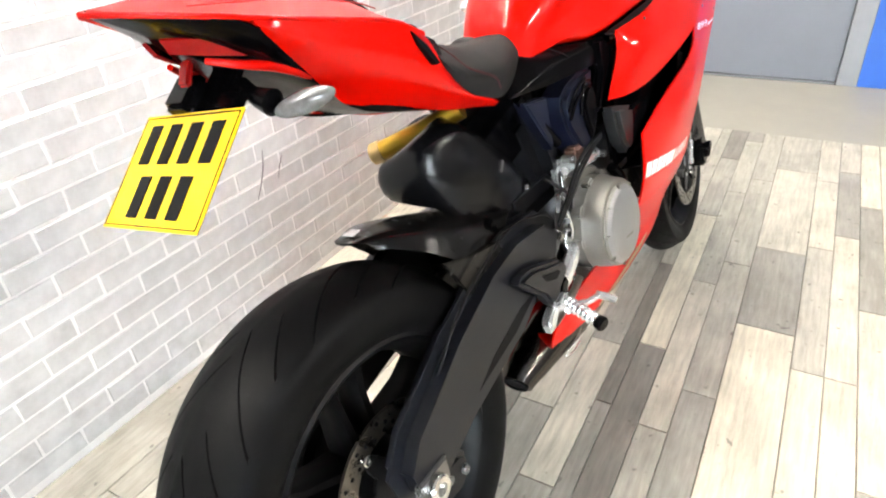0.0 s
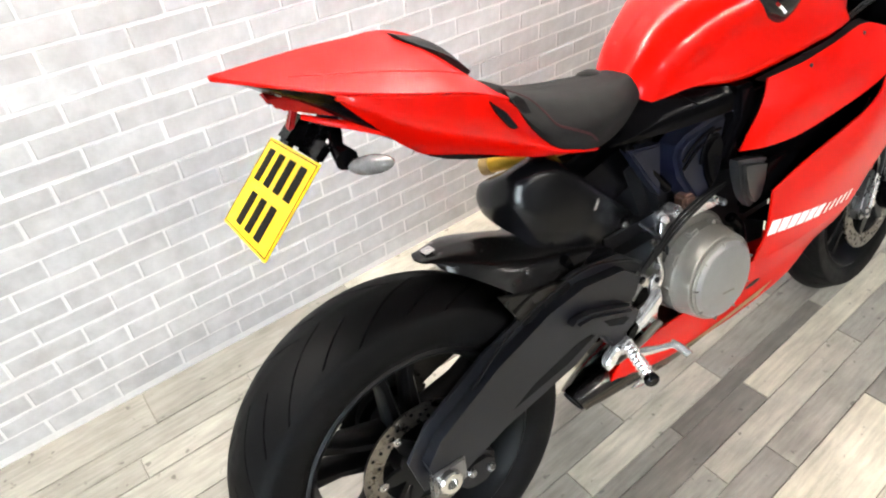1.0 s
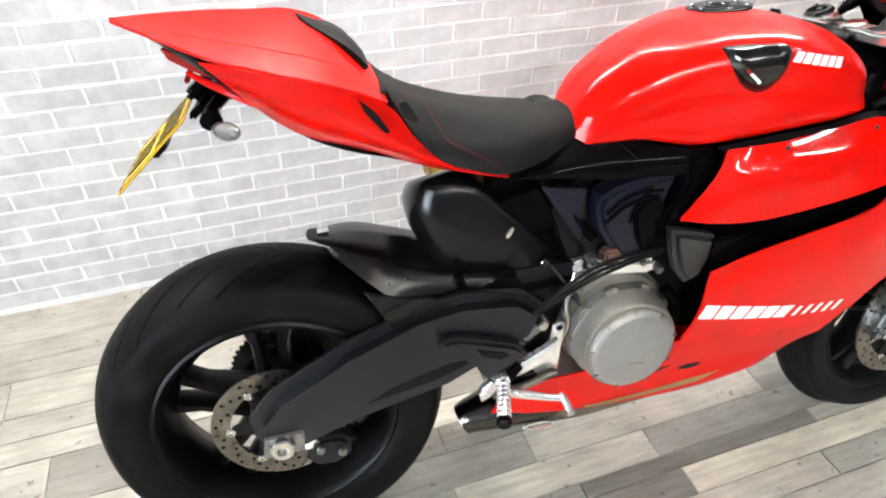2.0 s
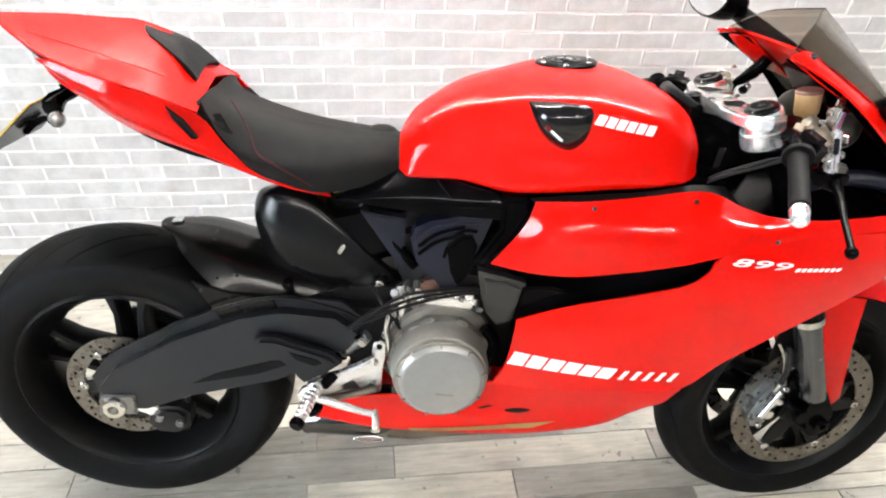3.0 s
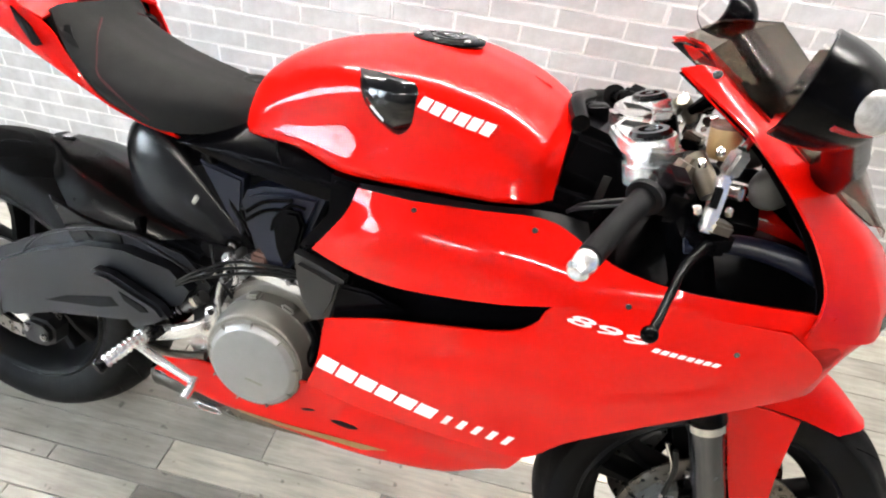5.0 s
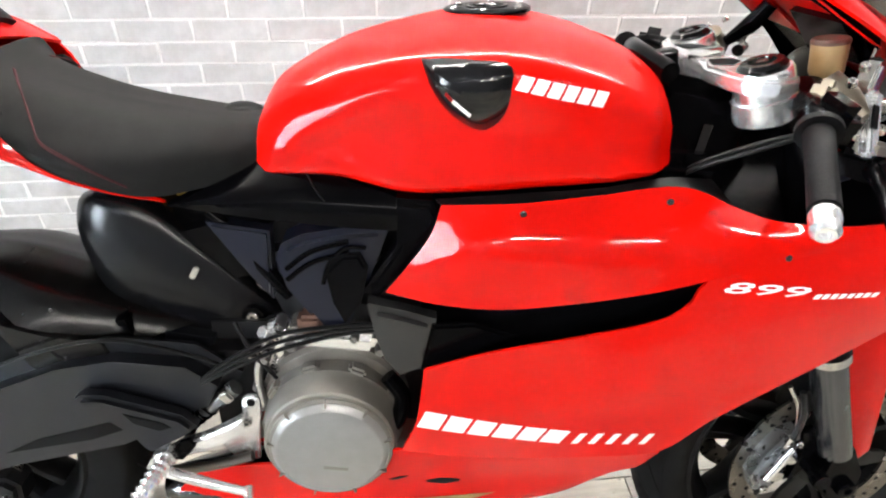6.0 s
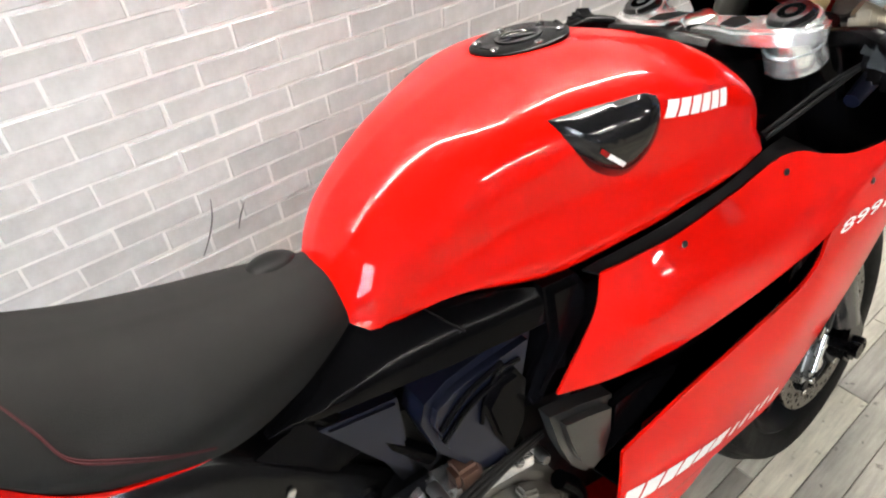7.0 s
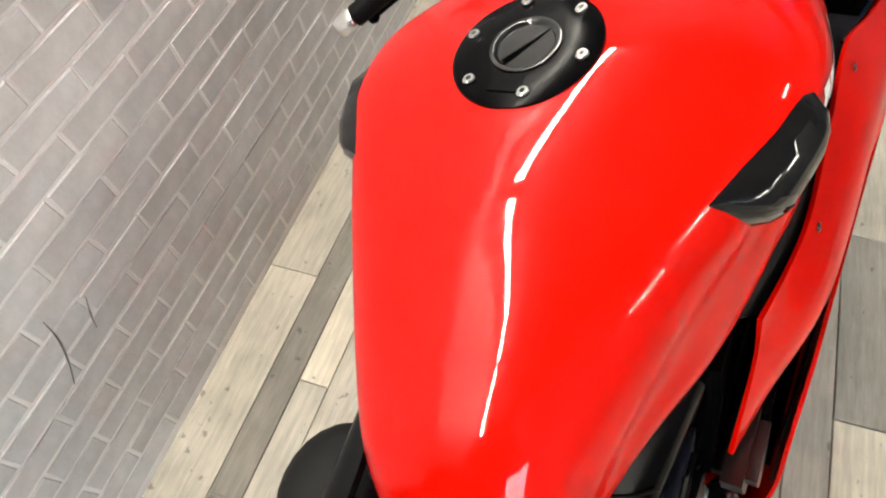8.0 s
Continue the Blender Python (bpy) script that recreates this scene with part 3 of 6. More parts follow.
part("axle_block", plate([(-0.03, 0.298), (0.045, 0.298), (0.05, 0.347), (-0.022, 0.347)], -0.142, -0.130, 0.003), FORK, arm, "bare metal axle block")
part("axle_nut", lathe([(0, 0.023), (0.010, 0.023), (0.013, 0.020), (0.013, 0.011), (0.004, 0.011), (0.004, 0)], (0.008, -0.142, 0.322), (0, -1, 0), 24), STEEL, arm, "steel axle nut")

# helpers for marks that lie on a panel
from mathutils.bvhtree import BVHTree


def tree_of(ob):
    return BVHTree.FromPolygons([v.co for v in ob.data.vertices], [tuple(f.vertices) for f in ob.data.polygons])


def lay(tree, x, z, lift, side=-1):
    """The place on a panel's outside, straight in from the machine's side."""
    hit, normal, _, _ = tree.ray_cast(Vector((x, side * 0.6, z)), Vector((0, -side, 0)))
    if hit is None:
        hit, normal, _, _ = tree.find_nearest(Vector((x, side * 0.25, z)))
    if normal.y * side < 0:
        normal = -normal
    return hit + normal * lift


def mark(tree, quad, lift=0.0012, side=-1, bm=None):
    """A thin quadrilateral laid on a panel; corners in x and z."""
    bm = bm or bmesh.new()
    q = np.array(quad, float)
    n, m = 8, 4
    g = [[bm.verts.new(lay(tree, *((1 - v) * ((1 - u) * q[0] + u * q[1]) + v * ((1 - u) * q[3] + u * q[2])), lift, side)) for u in np.linspace(0, 1, n)] for v in np.linspace(0, 1, m)]
    for j in range(m - 1):
        for i in range(n - 1):
            bm.faces.new((g[j][i], g[j][i + 1], g[j + 1][i + 1], g[j + 1][i]))
    return bm


def lettering(name, tree, top_left, top_right, bottom_left, count, fill, parent, label, lean=0.25, side=-1):
    """Plain slanting bars in the size of a row of letters."""
    a, b, c = (np.array(p, float) for p in (top_left, top_right, bottom_left))
    along, down = (b - a) / count, c - a
    for k in range(count):
        p = a + along * k
        w = along * fill
        s = along * lean
        part(name, mark(tree, [p + s, p + w + s, p + w + down, p + down], side=side), WHITE, parent, label)


def plan(outline, z0, z1, bevel=0.004):
    """A level slab with an outline in x and y."""
    bm = plate(outline, z0, z1, bevel)
    for v in bm.verts:
        v.co = (v.co.x, v.co.z, v.co.y)
    return bm


def pad(tree, outline, lift, side, rings=5):
    """A cushion on a panel: an outline in x and z, highest in its middle."""
    o = curve(np.array(list(outline) + [outline[0]], float), 37)[:-1]
    mid = o.mean(0)
    bm = bmesh.new()
    g = []
    for k in range(rings + 1):
        u = 1 - k / rings
        h = lift * (1 - u ** 4) + 0.0005
        g.append([bm.verts.new(lay(tree, *(mid + (p - mid) * u), h, side)) for p in o] if u > 0 else [bm.verts.new(lay(tree, *mid, h, side))])
    base = [bm.verts.new(lay(tree, *p, -0.002, side)) for p in o]
    n = len(o)
    for i in range(n):
        j = (i + 1) % n
        bm.faces.new((base[i], base[j], g[0][j], g[0][i]))
        for k in range(rings - 1):
            bm.faces.new((g[k][i], g[k][j], g[k + 1][j], g[k + 1][i]))
        bm.faces.new((g[-2][i], g[-2][j], g[-1][0]))
    return bm


def ellipsoid(at, size, turn=(0, 0, 0), n=20, m=12):
    bm = bmesh.new()
    bmesh.ops.create_uvsphere(bm, u_segments=n, v_segments=m, radius=1)
    bmesh.ops.transform(bm, matrix=pose(*at, *turn) @ Matrix.Diagonal((*size, 1)), verts=bm.verts)
    return bm


SIDES = (1, -1)


def steered(points):
    """The left half of the bars, turned a little back about the steering head."""
    turn = pose(1.17, 0, 0) @ Matrix.Rotation(radians(13), 4, "Z") @ pose(-1.17, 0, 0)
    return [tuple(turn @ Vector(p)) for p in points]


def model_number(tree, left, right, height, side):
    """The raised-looking printed figures 899, laid on a panel; left and right are the ends of their foot line in x and z."""
    data = bpy.data.curves.new("figures", "FONT")
    data.body, data.size, data.shear, data.resolution_u, data.offset = "899", 1.0, 0.25, 2, 0.012
    ob = bpy.data.objects.new("figures", data)
    scene.collection.objects.link(ob)
    deps = bpy.context.evaluated_depsgraph_get()
    deps.update()
    mesh = bpy.data.meshes.new_from_object(ob.evaluated_get(deps))
    bpy.data.objects.remove(ob)
    bm = bmesh.new()
    bm.from_mesh(mesh)
    bmesh.ops.triangulate(bm, faces=bm.faces)
    xs = [v.co.x for v in bm.verts]
    ys = [v.co.y for v in bm.verts]
    a, b = np.array(left, float), np.array(right, float)
    for v in bm.verts:
        u = (v.co.x - min(xs)) / (max(xs) - min(xs))
        p = a + (b - a) * (u if side < 0 else 1 - u)
        v.co = lay(tree, p[0], p[1] + height * (v.co.y - min(ys)) / (max(ys) - min(ys)), 0.0013, side)
    return bm


# ---- tail ----
tail = part("tail_cover", skin([
    [(-0.116, 0, 1.068), (0.0, 0, 1.067), (0.08, 0, 1.062), (0.138, 0, 1.057), (0.195, 0, 1.03), (0.25, 0, 0.962)],
    [(-0.116, -0.004, 1.0665), (-0.02, -0.036, 1.0540), (0.055, -0.059, 1.0390), (0.125, -0.071, 1.0245), (0.19, -0.076, 1.000), (0.253, -0.072, 0.950)],
    [(-0.115, -0.008, 1.065), (-0.04, -0.072, 1.038), (0.03, -0.118, 1.012), (0.11, -0.142, 0.988), (0.185, -0.152, 0.966), (0.256, -0.140, 0.934)]],
    36, 14, 0.005, both=True), RED, bike, "glossy red tail cover")
for s in SIDES:
    part("cover_edge", tube([(-0.112, -0.010 * s, 1.0645), (-0.04, -0.0715 * s, 1.0375), (0.03, -0.1175 * s, 1.0115), (0.11, -0.1415 * s, 0.9880), (0.185, -0.1515 * s, 0.9660), (0.25, -0.1415 * s, 0.9360)], [0.0015, 0.003, 0.0035, 0.0035, 0.003, 0.002], 10), RED, tail)
part("pillion_pad", skin([
    [(0.142, 0, 1.054), (0.20, 0, 1.029), (0.226, 0, 1.003), (0.240, 0, 0.984)],
    [(0.150, -0.022, 1.048), (0.203, -0.034, 1.022), (0.228, -0.040, 0.998), (0.241, -0.044, 0.979)],
    [(0.160, -0.034, 1.038), (0.208, -0.056, 1.006), (0.228, -0.064, 0.988), (0.241, -0.068, 0.971)]], 16, 10, 0.010, both=True), SEAT_SIDE, tail, "black textured pad")
part("cover_seam", tube([(-0.03, -0.058, 1.0465), (0.07, -0.098, 1.0265), (0.16, -0.112, 1.001), (0.205, -0.108, 0.983)], 0.0009, 6), RED_DARK, tail)
for s in SIDES:
    part("tail_side_panel", skin([
        [(0.005, -0.116, 1.014), (0.07, -0.133, 0.999), (0.14, -0.150, 0.977), (0.215, -0.152, 0.952), (0.262, -0.138, 0.922), (0.292, -0.130, 0.875), (0.335, -0.128, 0.826), (0.40, -0.122, 0.792), (0.456, -0.098, 0.770)],
        [(0.010, -0.119, 1.009), (0.070, -0.132, 0.970), (0.13, -0.140, 0.930), (0.20, -0.142, 0.895), (0.26, -0.138, 0.862), (0.31, -0.131, 0.832), (0.36, -0.124, 0.805), (0.41, -0.112, 0.784), (0.456, -0.094, 0.766)],
        [(0.012, -0.114, 1.004), (0.055, -0.104, 0.953), (0.10, -0.090, 0.905), (0.15, -0.074, 0.868), (0.243, -0.078, 0.834), (0.29, -0.084, 0.815), (0.34, -0.088, 0.797), (0.40, -0.088, 0.780), (0.456, -0.086, 0.762)]],
        40, 12, 0.004, flip=s), RED, bike, "glossy red side panel of the tail")
    # the slot's shade is a black sheet on the panel
    part("tail_slot", plate([(0.212, 0.946), (0.236, 0.922), (0.254, 0.892), (0.246, 0.892), (0.220, 0.926)], -0.1560 * s, -0.142 * s, 0.001), INK_SHADE, bike, "dark slot beside the seat")
part("tail_underside", skin([
    [(-0.113, 0, 1.064), (-0.06, 0, 1.030), (-0.02, 0, 0.998), (0.06, 0, 0.935), (0.14, 0, 0.88), (0.26, 0, 0.825), (0.45, 0, 0.765)],
    [(-0.113, -0.004, 1.064), (-0.055, -0.045, 1.034), (-0.01, -0.075, 1.004), (0.06, -0.082, 0.94), (0.14, -0.072, 0.882), (0.26, -0.080, 0.826), (0.45, -0.08, 0.765)],
    [(-0.113, -0.006, 1.064), (-0.04, -0.068, 1.035), (0.01, -0.108, 1.010), (0.06, -0.100, 0.950), (0.145, -0.074, 0.872), (0.26, -0.082, 0.828), (0.45, -0.084, 0.765)]], 24, 10, 0.004, both=True), BLACK, bike, "black under-tail moulding")
for s in SIDES:
    part("tail_light", skin([
        [(-0.055, -0.020 * s, 1.020), (-0.015, -0.058 * s, 1.008), (0.035, -0.094 * s, 0.996)],
        [(-0.048, -0.018 * s, 1.003), (-0.006, -0.055 * s, 0.986), (0.044, -0.090 * s, 0.970)]], 14, 4, 0.005), LENS_RED, bike, "dark red tail light strip")
    part("tail_rim", tube([(-0.022, -0.040 * s, 0.986), (0.004, -0.062 * s, 0.973), (0.05, -0.088 * s, 0.952), (0.11, -0.086 * s, 0.916)], [0.004, 0.006, 0.007, 0.005], 10), RED, bike, "red lower rim of the tail")
part("reflector", block((0.008, 0.022, 0.032), (-0.026, 0.004, 0.976), (0, 30, 0), 0.003), LENS_RED, bike, "small red reflector")

# plate, its bracket and the rear indicators
holder = part("plate_bracket", block((0.075, 0.055, 0.016), (0.005, 0.0, 0.945), (0, -38, 0), 0.005), BLACK, bike, "black plate bracket")
part("bracket_wing", block((0.03, 0.15, 0.012), (-0.012, 0.0, 0.935), (0, -38, -4), 0.004), BLACK, holder)
part("plate_lamp", block((0.05, 0.05, 0.022), (-0.018, 0.035, 0.950), (0, -38, 0), 0.006), BLACK, holder)
plate_down = Vector((-0.7414, -0.0192, -0.6711)).normalized()
plate_left = Vector((-0.0495, 0.998, -0.0376))
plate_left = (plate_left - plate_down * plate_left.dot(plate_down)).normalized()
plate_rot = Matrix((plate_down, plate_left, plate_down.cross(plate_left))).transposed()
plate_at = Matrix.Translation((-0.096, 0.004, 0.858)) @ plate_rot.to_4x4()


def on_plate(size, at, bevel):
    own = block(size, at, (0, 0, 0), bevel)
    bmesh.ops.transform(own, matrix=plate_at, verts=own.verts)
    return own


number = part("number_plate", on_plate((0.146, 0.196, 0.0016), (0, 0, -0.0008), 0.0004), PLATE, bike, "yellow rear plate with black bars")
part("plate_backing", on_plate((0.144, 0.194, 0.0012), (0, 0, 0.0008), 0.0003), BLACK, number, "black plate backing")
part("plate_clip", on_plate((0.030, 0.050, 0.012), (0.010, 0.0, 0.009), 0.003), BLACK, number)
for u, n in ((-0.033, 4), (0.034, 3)):
    for k in range(n):
        part("plate_bar", on_plate((0.052, 0.024, 0.001), (u, -(k - (n - 1) / 2) * 0.042, -0.0022), 0.0003), INK_SHADE, number)
for u in (-0.069, 0.069):
    part("plate_border", on_plate((0.0014, 0.188, 0.001), (u, 0, -0.0020), 0), INK_SHADE, number)
for v in (-0.094, 0.094):
    part("plate_border", on_plate((0.138, 0.0014, 0.001), (0, v, -0.0020), 0), INK_SHADE, number)
for s in SIDES:
    stalk = part("rear_indicator", tube([(0.020, -0.03 * s, 0.945), (0.005, -0.070 * s, 0.935), (0.004, -0.100 * s, 0.925)], [0.011, 0.010, 0.017], 12), BLACK, bike, "black rear indicator with clear lens")
    part("lens", ellipsoid((0.024, -0.130 * s, 0.917), (0.014, 0.042, 0.014), (-8 * s, 10, 26 * s)), LENS_TINT, stalk, "tinted indicator lens")

# ---- seat ----
seat = part("seat", skin([
    [(0.255, 0, 0.950), (0.303, 0, 0.920), (0.378, 0, 0.893), (0.437, 0, 0.880), (0.52, 0, 0.866), (0.604, 0, 0.860)],
    [(0.255, -0.07, 0.952), (0.300, -0.085, 0.918), (0.372, -0.09, 0.888), (0.437, -0.086, 0.872), (0.52, -0.066, 0.862), (0.604, -0.034, 0.854)],
    [(0.258, -0.118, 0.948), (0.290, -0.130, 0.890), (0.345, -0.137, 0.850), (0.425, -0.138, 0.834), (0.51, -0.110, 0.834), (0.602, -0.056, 0.826)],
    [(0.264, -0.126, 0.932), (0.294, -0.126, 0.872), (0.335, -0.124, 0.824), (0.404, -0.120, 0.792), (0.47, -0.108, 0.782), (0.596, -0.062, 0.800)]],
    40, 22, 0.02, both=True), SEAT, bike, "black suede-covered rider's seat")
for v in seat.data.vertices:
    v.co.y -= 0.018 * (1 + max(-1, v.co.y / 0.12))
seat_tree = tree_of(seat)
for s in SIDES:
    for shift in (0.0, 0.0032):
        line = []
        for x, y, z in ((0.290, -0.045, 0.937), (0.308, -0.080, 0.920), (0.3206, -0.0999, 0.904), (0.3326, -0.1172, 0.883), (0.3431, -0.1305, 0.862), (0.3687, -0.1368, 0.8458), (0.4021, -0.1398, 0.8265), (0.4300, -0.1290, 0.8000)):
            near, normal, _, _ = seat_tree.find_nearest(Vector((x, y * s, z - shift)))
            line.append(near + normal * (0.0004 if normal.dot(near - Vector((0.43, 0, 0.80))) > 0 else -0.0004))
        part("seat_seam", tube(line, 0.0010, 6), STITCH, seat, "dull red stitched seam")
# seat front rising to the tank; its shadow is painted as a black hump
part("seat_dimple", ellipsoid((0.546, 0.016, 0.856), (0.030, 0.026, 0.014), (0, 6, 20)), TRIM, seat, "seat front before the tank, its shadow put into black")
part("side_cover", ellipsoid((0.585, 0.185, 0.66), (0.070, 0.055, 0.050), (0, 5, -8)), SEAT_SIDE, bike, "rounded dark grey cover on the far side")

# ---- tank ----
tank = part("fuel_tank", sections([
    (0.578, [(0, 0.858), (0.035, 0.852), (0.052, 0.840), (0.062, 0.826), (0.066, 0.812), (0.066, 0.800), (0, 0.797)]),
    (0.592, [(0, 0.890), (0.045, 0.880), (0.063, 0.862), (0.074, 0.842), (0.078, 0.818), (0.078, 0.799), (0, 0.797)]),
    (0.620, [(0, 0.922), (0.052, 0.911), (0.078, 0.888), (0.092, 0.858), (0.094, 0.826), (0.084, 0.803), (0, 0.80)]),
    (0.690, [(0, 0.960), (0.064, 0.952), (0.102, 0.926), (0.118, 0.890), (0.113, 0.850), (0.110, 0.808), (0, 0.80)]),
    (0.770, [(0, 0.983), (0.045, 0.978), (0.085, 0.970), (0.128, 0.956), (0.147, 0.922), (0.139, 0.872), (0.139, 0.797), (0, 0.79)]),
    (0.850, [(0, 0.9935), (0.055, 0.991), (0.100, 0.984), (0.158, 0.966), (0.178, 0.938), (0.159, 0.878), (0.158, 0.803), (0, 0.79)]),
    (0.920, [(0, 0.989), (0.098, 0.983), (0.168, 0.963), (0.188, 0.935), (0.178, 0.875), (0.166, 0.810), (0, 0.79)]),
    (1.000, [(0, 0.970), (0.094, 0.964), (0.158, 0.940), (0.176, 0.915), (0.177, 0.870), (0.169, 0.816), (0, 0.80)]),
    (1.060, [(0, 0.944), (0.080, 0.938), (0.140, 0.915), (0.165, 0.890), (0.168, 0.855), (0.164, 0.823), (0, 0.81)]),
    (1.090, [(0, 0.922), (0.060, 0.917), (0.110, 0.897), (0.136, 0.874), (0.140, 0.850), (0.138, 0.828), (0, 0.82)])], 60, 36), RED, bike, "glossy red fuel tank")
for v in tank.data.vertices:
    v.co.y -= (0.018 - 0.015 * min(1, max(0, (v.co.x - 0.6) / 0.25))) * (1 + max(-1, v.co.y / 0.17))
tank_tree = tree_of(tank)
PAD = [(0.792, 0.957), (0.806, 0.925), (0.830, 0.895), (0.862, 0.880), (0.884, 0.900), (0.890, 0.935), (0.886, 0.957), (0.84, 0.960)]
for s in SIDES:
    knee = part("tank_pad", pad(tank_tree, PAD, 0.013, -s), GLOSS, tank, "black triangular tank pad")
    pad_tree = tree_of(knee)
    part("pad_mark", mark(pad_tree, [(0.826, 0.917), (0.846, 0.900), (0.848, 0.904), (0.828, 0.921)], 0.001, -s), WHITE, tank)
    part("pad_mark", mark(pad_tree, [(0.818, 0.925), (0.826, 0.917), (0.828, 0.921), (0.820, 0.929)], 0.001, -s), LENS_RED, tank)
    lettering("tank_mark", tank_tree, (0.896, 0.948), (0.998, 0.925), (0.893, 0.932), 6, 0.82, tank, "white bar of the tank mark", side=-s)
ring = lathe([(-0.004, 0.0), (-0.004, 0.056), (0.0, 0.056), (0.002, 0.053), (0.002, 0.027), (0.0005, 0.026), (0.0005, 0)], (0.876, 0.003, 0.9940), (-0.03, 0, 1), 48)
cap = part("filler_cap", ring, BLACK, tank, "black filler cap ring with bright bolts")
for k in range(6):
    a = math.pi / 3 * k + 0.35
    part("cap_bolt", bolt((0.876 + 0.0465 * math.cos(a), 0.003 + 0.0465 * math.sin(a), 0.9953 + 0.0012 * math.cos(a)), 0.0048, (-0.03, 0, 1), 0.003), STEEL, bike, "bright filler cap bolt")
part("cap_flap", lathe([(0.001, 0.0265), (0.0034, 0.0265), (0.0038, 0.0245), (0.0030, 0.0225), (0.0012, 0.021), (0.0008, 0)], (0.876, 0.003, 0.9940), (-0.03, 0, 1), 32), GLOSS, bike, "gloss black lock flap in the filler cap")
part("cap_hinge", block((0.016, 0.026, 0.004), (0.839, 0.003, 0.9935), (0, 2, 0), 0.001), BLACK, bike, "hinge of the filler cap")
part("cap_slot", block((0.042, 0.003, 0.002), (0.876, 0.003, 0.9959), (0, 2, -35), 0.0005), SHIELD, bike, "slot of the filler lock")
part("tank_vent", block((0.03, 0.02, 0.004), (1.03, 0.0, 0.9575), (0, 20, 0), 0.001), RED, tank)

# ---- side fairings ----
for s in SIDES:
    fairing = part("side_fairing", skin([
        [(0.796, -0.206, 0.575), (0.882, -0.214, 0.606), (0.98, -0.220, 0.630), (1.075, -0.226, 0.655), (1.112, -0.229, 0.682), (1.130, -0.229, 0.716), (1.20, -0.222, 0.738), (1.30, -0.215, 0.748), (1.42, -0.207, 0.752)],
        [(0.786, -0.202, 0.485), (0.88, -0.207, 0.500), (0.98, -0.212, 0.520), (1.08, -0.218, 0.560), (1.16, -0.220, 0.610), (1.24, -0.217, 0.645), (1.32, -0.210, 0.672), (1.40, -0.200, 0.69), (1.48, -0.184, 0.700)],
        [(0.765, -0.190, 0.420), (0.86, -0.185, 0.400), (0.96, -0.180, 0.390), (1.06, -0.175, 0.385), (1.145, -0.172, 0.390), (1.205, -0.180, 0.455), (1.29, -0.182, 0.520), (1.38, -0.175, 0.575), (1.47, -0.165, 0.63)]],
        44, 16, 0.004, flip=s), RED, bike, "glossy red side fairing with white marks")
    side_tree = tree_of(fairing)
    lettering("fairing_mark", side_tree, (0.790, 0.508), (0.996, 0.460), (0.786, 0.476), 6, 0.86, fairing, "bold white bar of the fairing mark", side=-s)
    lettering("fairing_mark_thin", side_tree, (1.008, 0.453), (1.134, 0.438), (1.004, 0.427), 5, 0.40, fairing, "thin white bar of the fairing mark", side=-s)
    part("model_number", model_number(side_tree, (1.150, 0.6985), (1.262, 0.6835), 0.0155, -s), WHITE, fairing, "white printed model number")
    lettering("model_line", side_tree, (1.268, 0.6885), (1.358, 0.683), (1.267, 0.6815), 8, 0.72, fairing, "", side=-s)
    part("fairing_lining", skin([
        [(0.80, -0.199, 0.570), (0.882, -0.206, 0.600), (0.98, -0.212, 0.624), (1.075, -0.218, 0.649), (1.115, -0.221, 0.676), (1.135, -0.220, 0.712), (1.20, -0.214, 0.733)],
        [(0.79, -0.196, 0.485), (0.88, -0.200, 0.500), (0.98, -0.205, 0.520), (1.08, -0.210, 0.560), (1.12, -0.212, 0.590), (1.16, -0.212, 0.610), (1.22, -0.209, 0.640)]], 20, 6, 0.002, flip=s), BLACK, fairing, "black inner side")
    part("duct_floor", skin([
        [(0.80, -0.148, 0.49), (1.0, -0.148, 0.50), (1.2, -0.148, 0.56), (1.33, -0.15, 0.65)],
        [(0.80, -0.192, 0.50), (1.0, -0.200, 0.52), (1.2, -0.205, 0.60), (1.33, -0.196, 0.66)]], 14, 4, 0.004, flip=s), BLACK, bike, "black floor of the fairing duct")
    upper = part("upper_fairing", skin([
        [(0.816, -0.172, 0.791), (0.860, -0.182, 0.796), (0.912, -0.189, 0.800), (1.00, -0.189, 0.809), (1.095, -0.188, 0.818), (1.158, -0.200, 0.796), (1.21, -0.208, 0.781), (1.30, -0.212, 0.776), (1.462, -0.197, 0.783)],
        [(0.800, -0.172, 0.745), (0.838, -0.197, 0.742), (0.88, -0.212, 0.742), (0.96, -0.219, 0.745), (1.05, -0.222, 0.752), (1.14, -0.223, 0.755), (1.21, -0.222, 0.757), (1.30, -0.216, 0.760), (1.456, -0.196, 0.764)],
        [(0.747, -0.166, 0.668), (0.81, -0.180, 0.658), (0.889, -0.195, 0.658), (0.976, -0.210, 0.674), (1.06, -0.222, 0.694), (1.128, -0.230, 0.716), (1.26, -0.218, 0.744), (1.36, -0.211, 0.749), (1.450, -0.197, 0.750)]],
        44, 14, 0.004, flip=s), RED, bike, "glossy red upper fairing panel")
    upper_tree = tree_of(upper)
    for x, z in ((0.911, 0.789), (1.08, 0.803), (1.221, 0.741)):
        p = lay(upper_tree, x, z, 0.0, -s)
        part("fairing_screw", bolt(p, 0.004, (0, -s, 0.1), 0.002), GUNMETAL, upper, "small dark screw")
    p = lay(side_tree, 1.370, 0.703, 0.0, -s)
    part("fairing_screw", bolt(p, 0.004, (0, -s, 0), 0.002), GUNMETAL, fairing, "small dark screw")
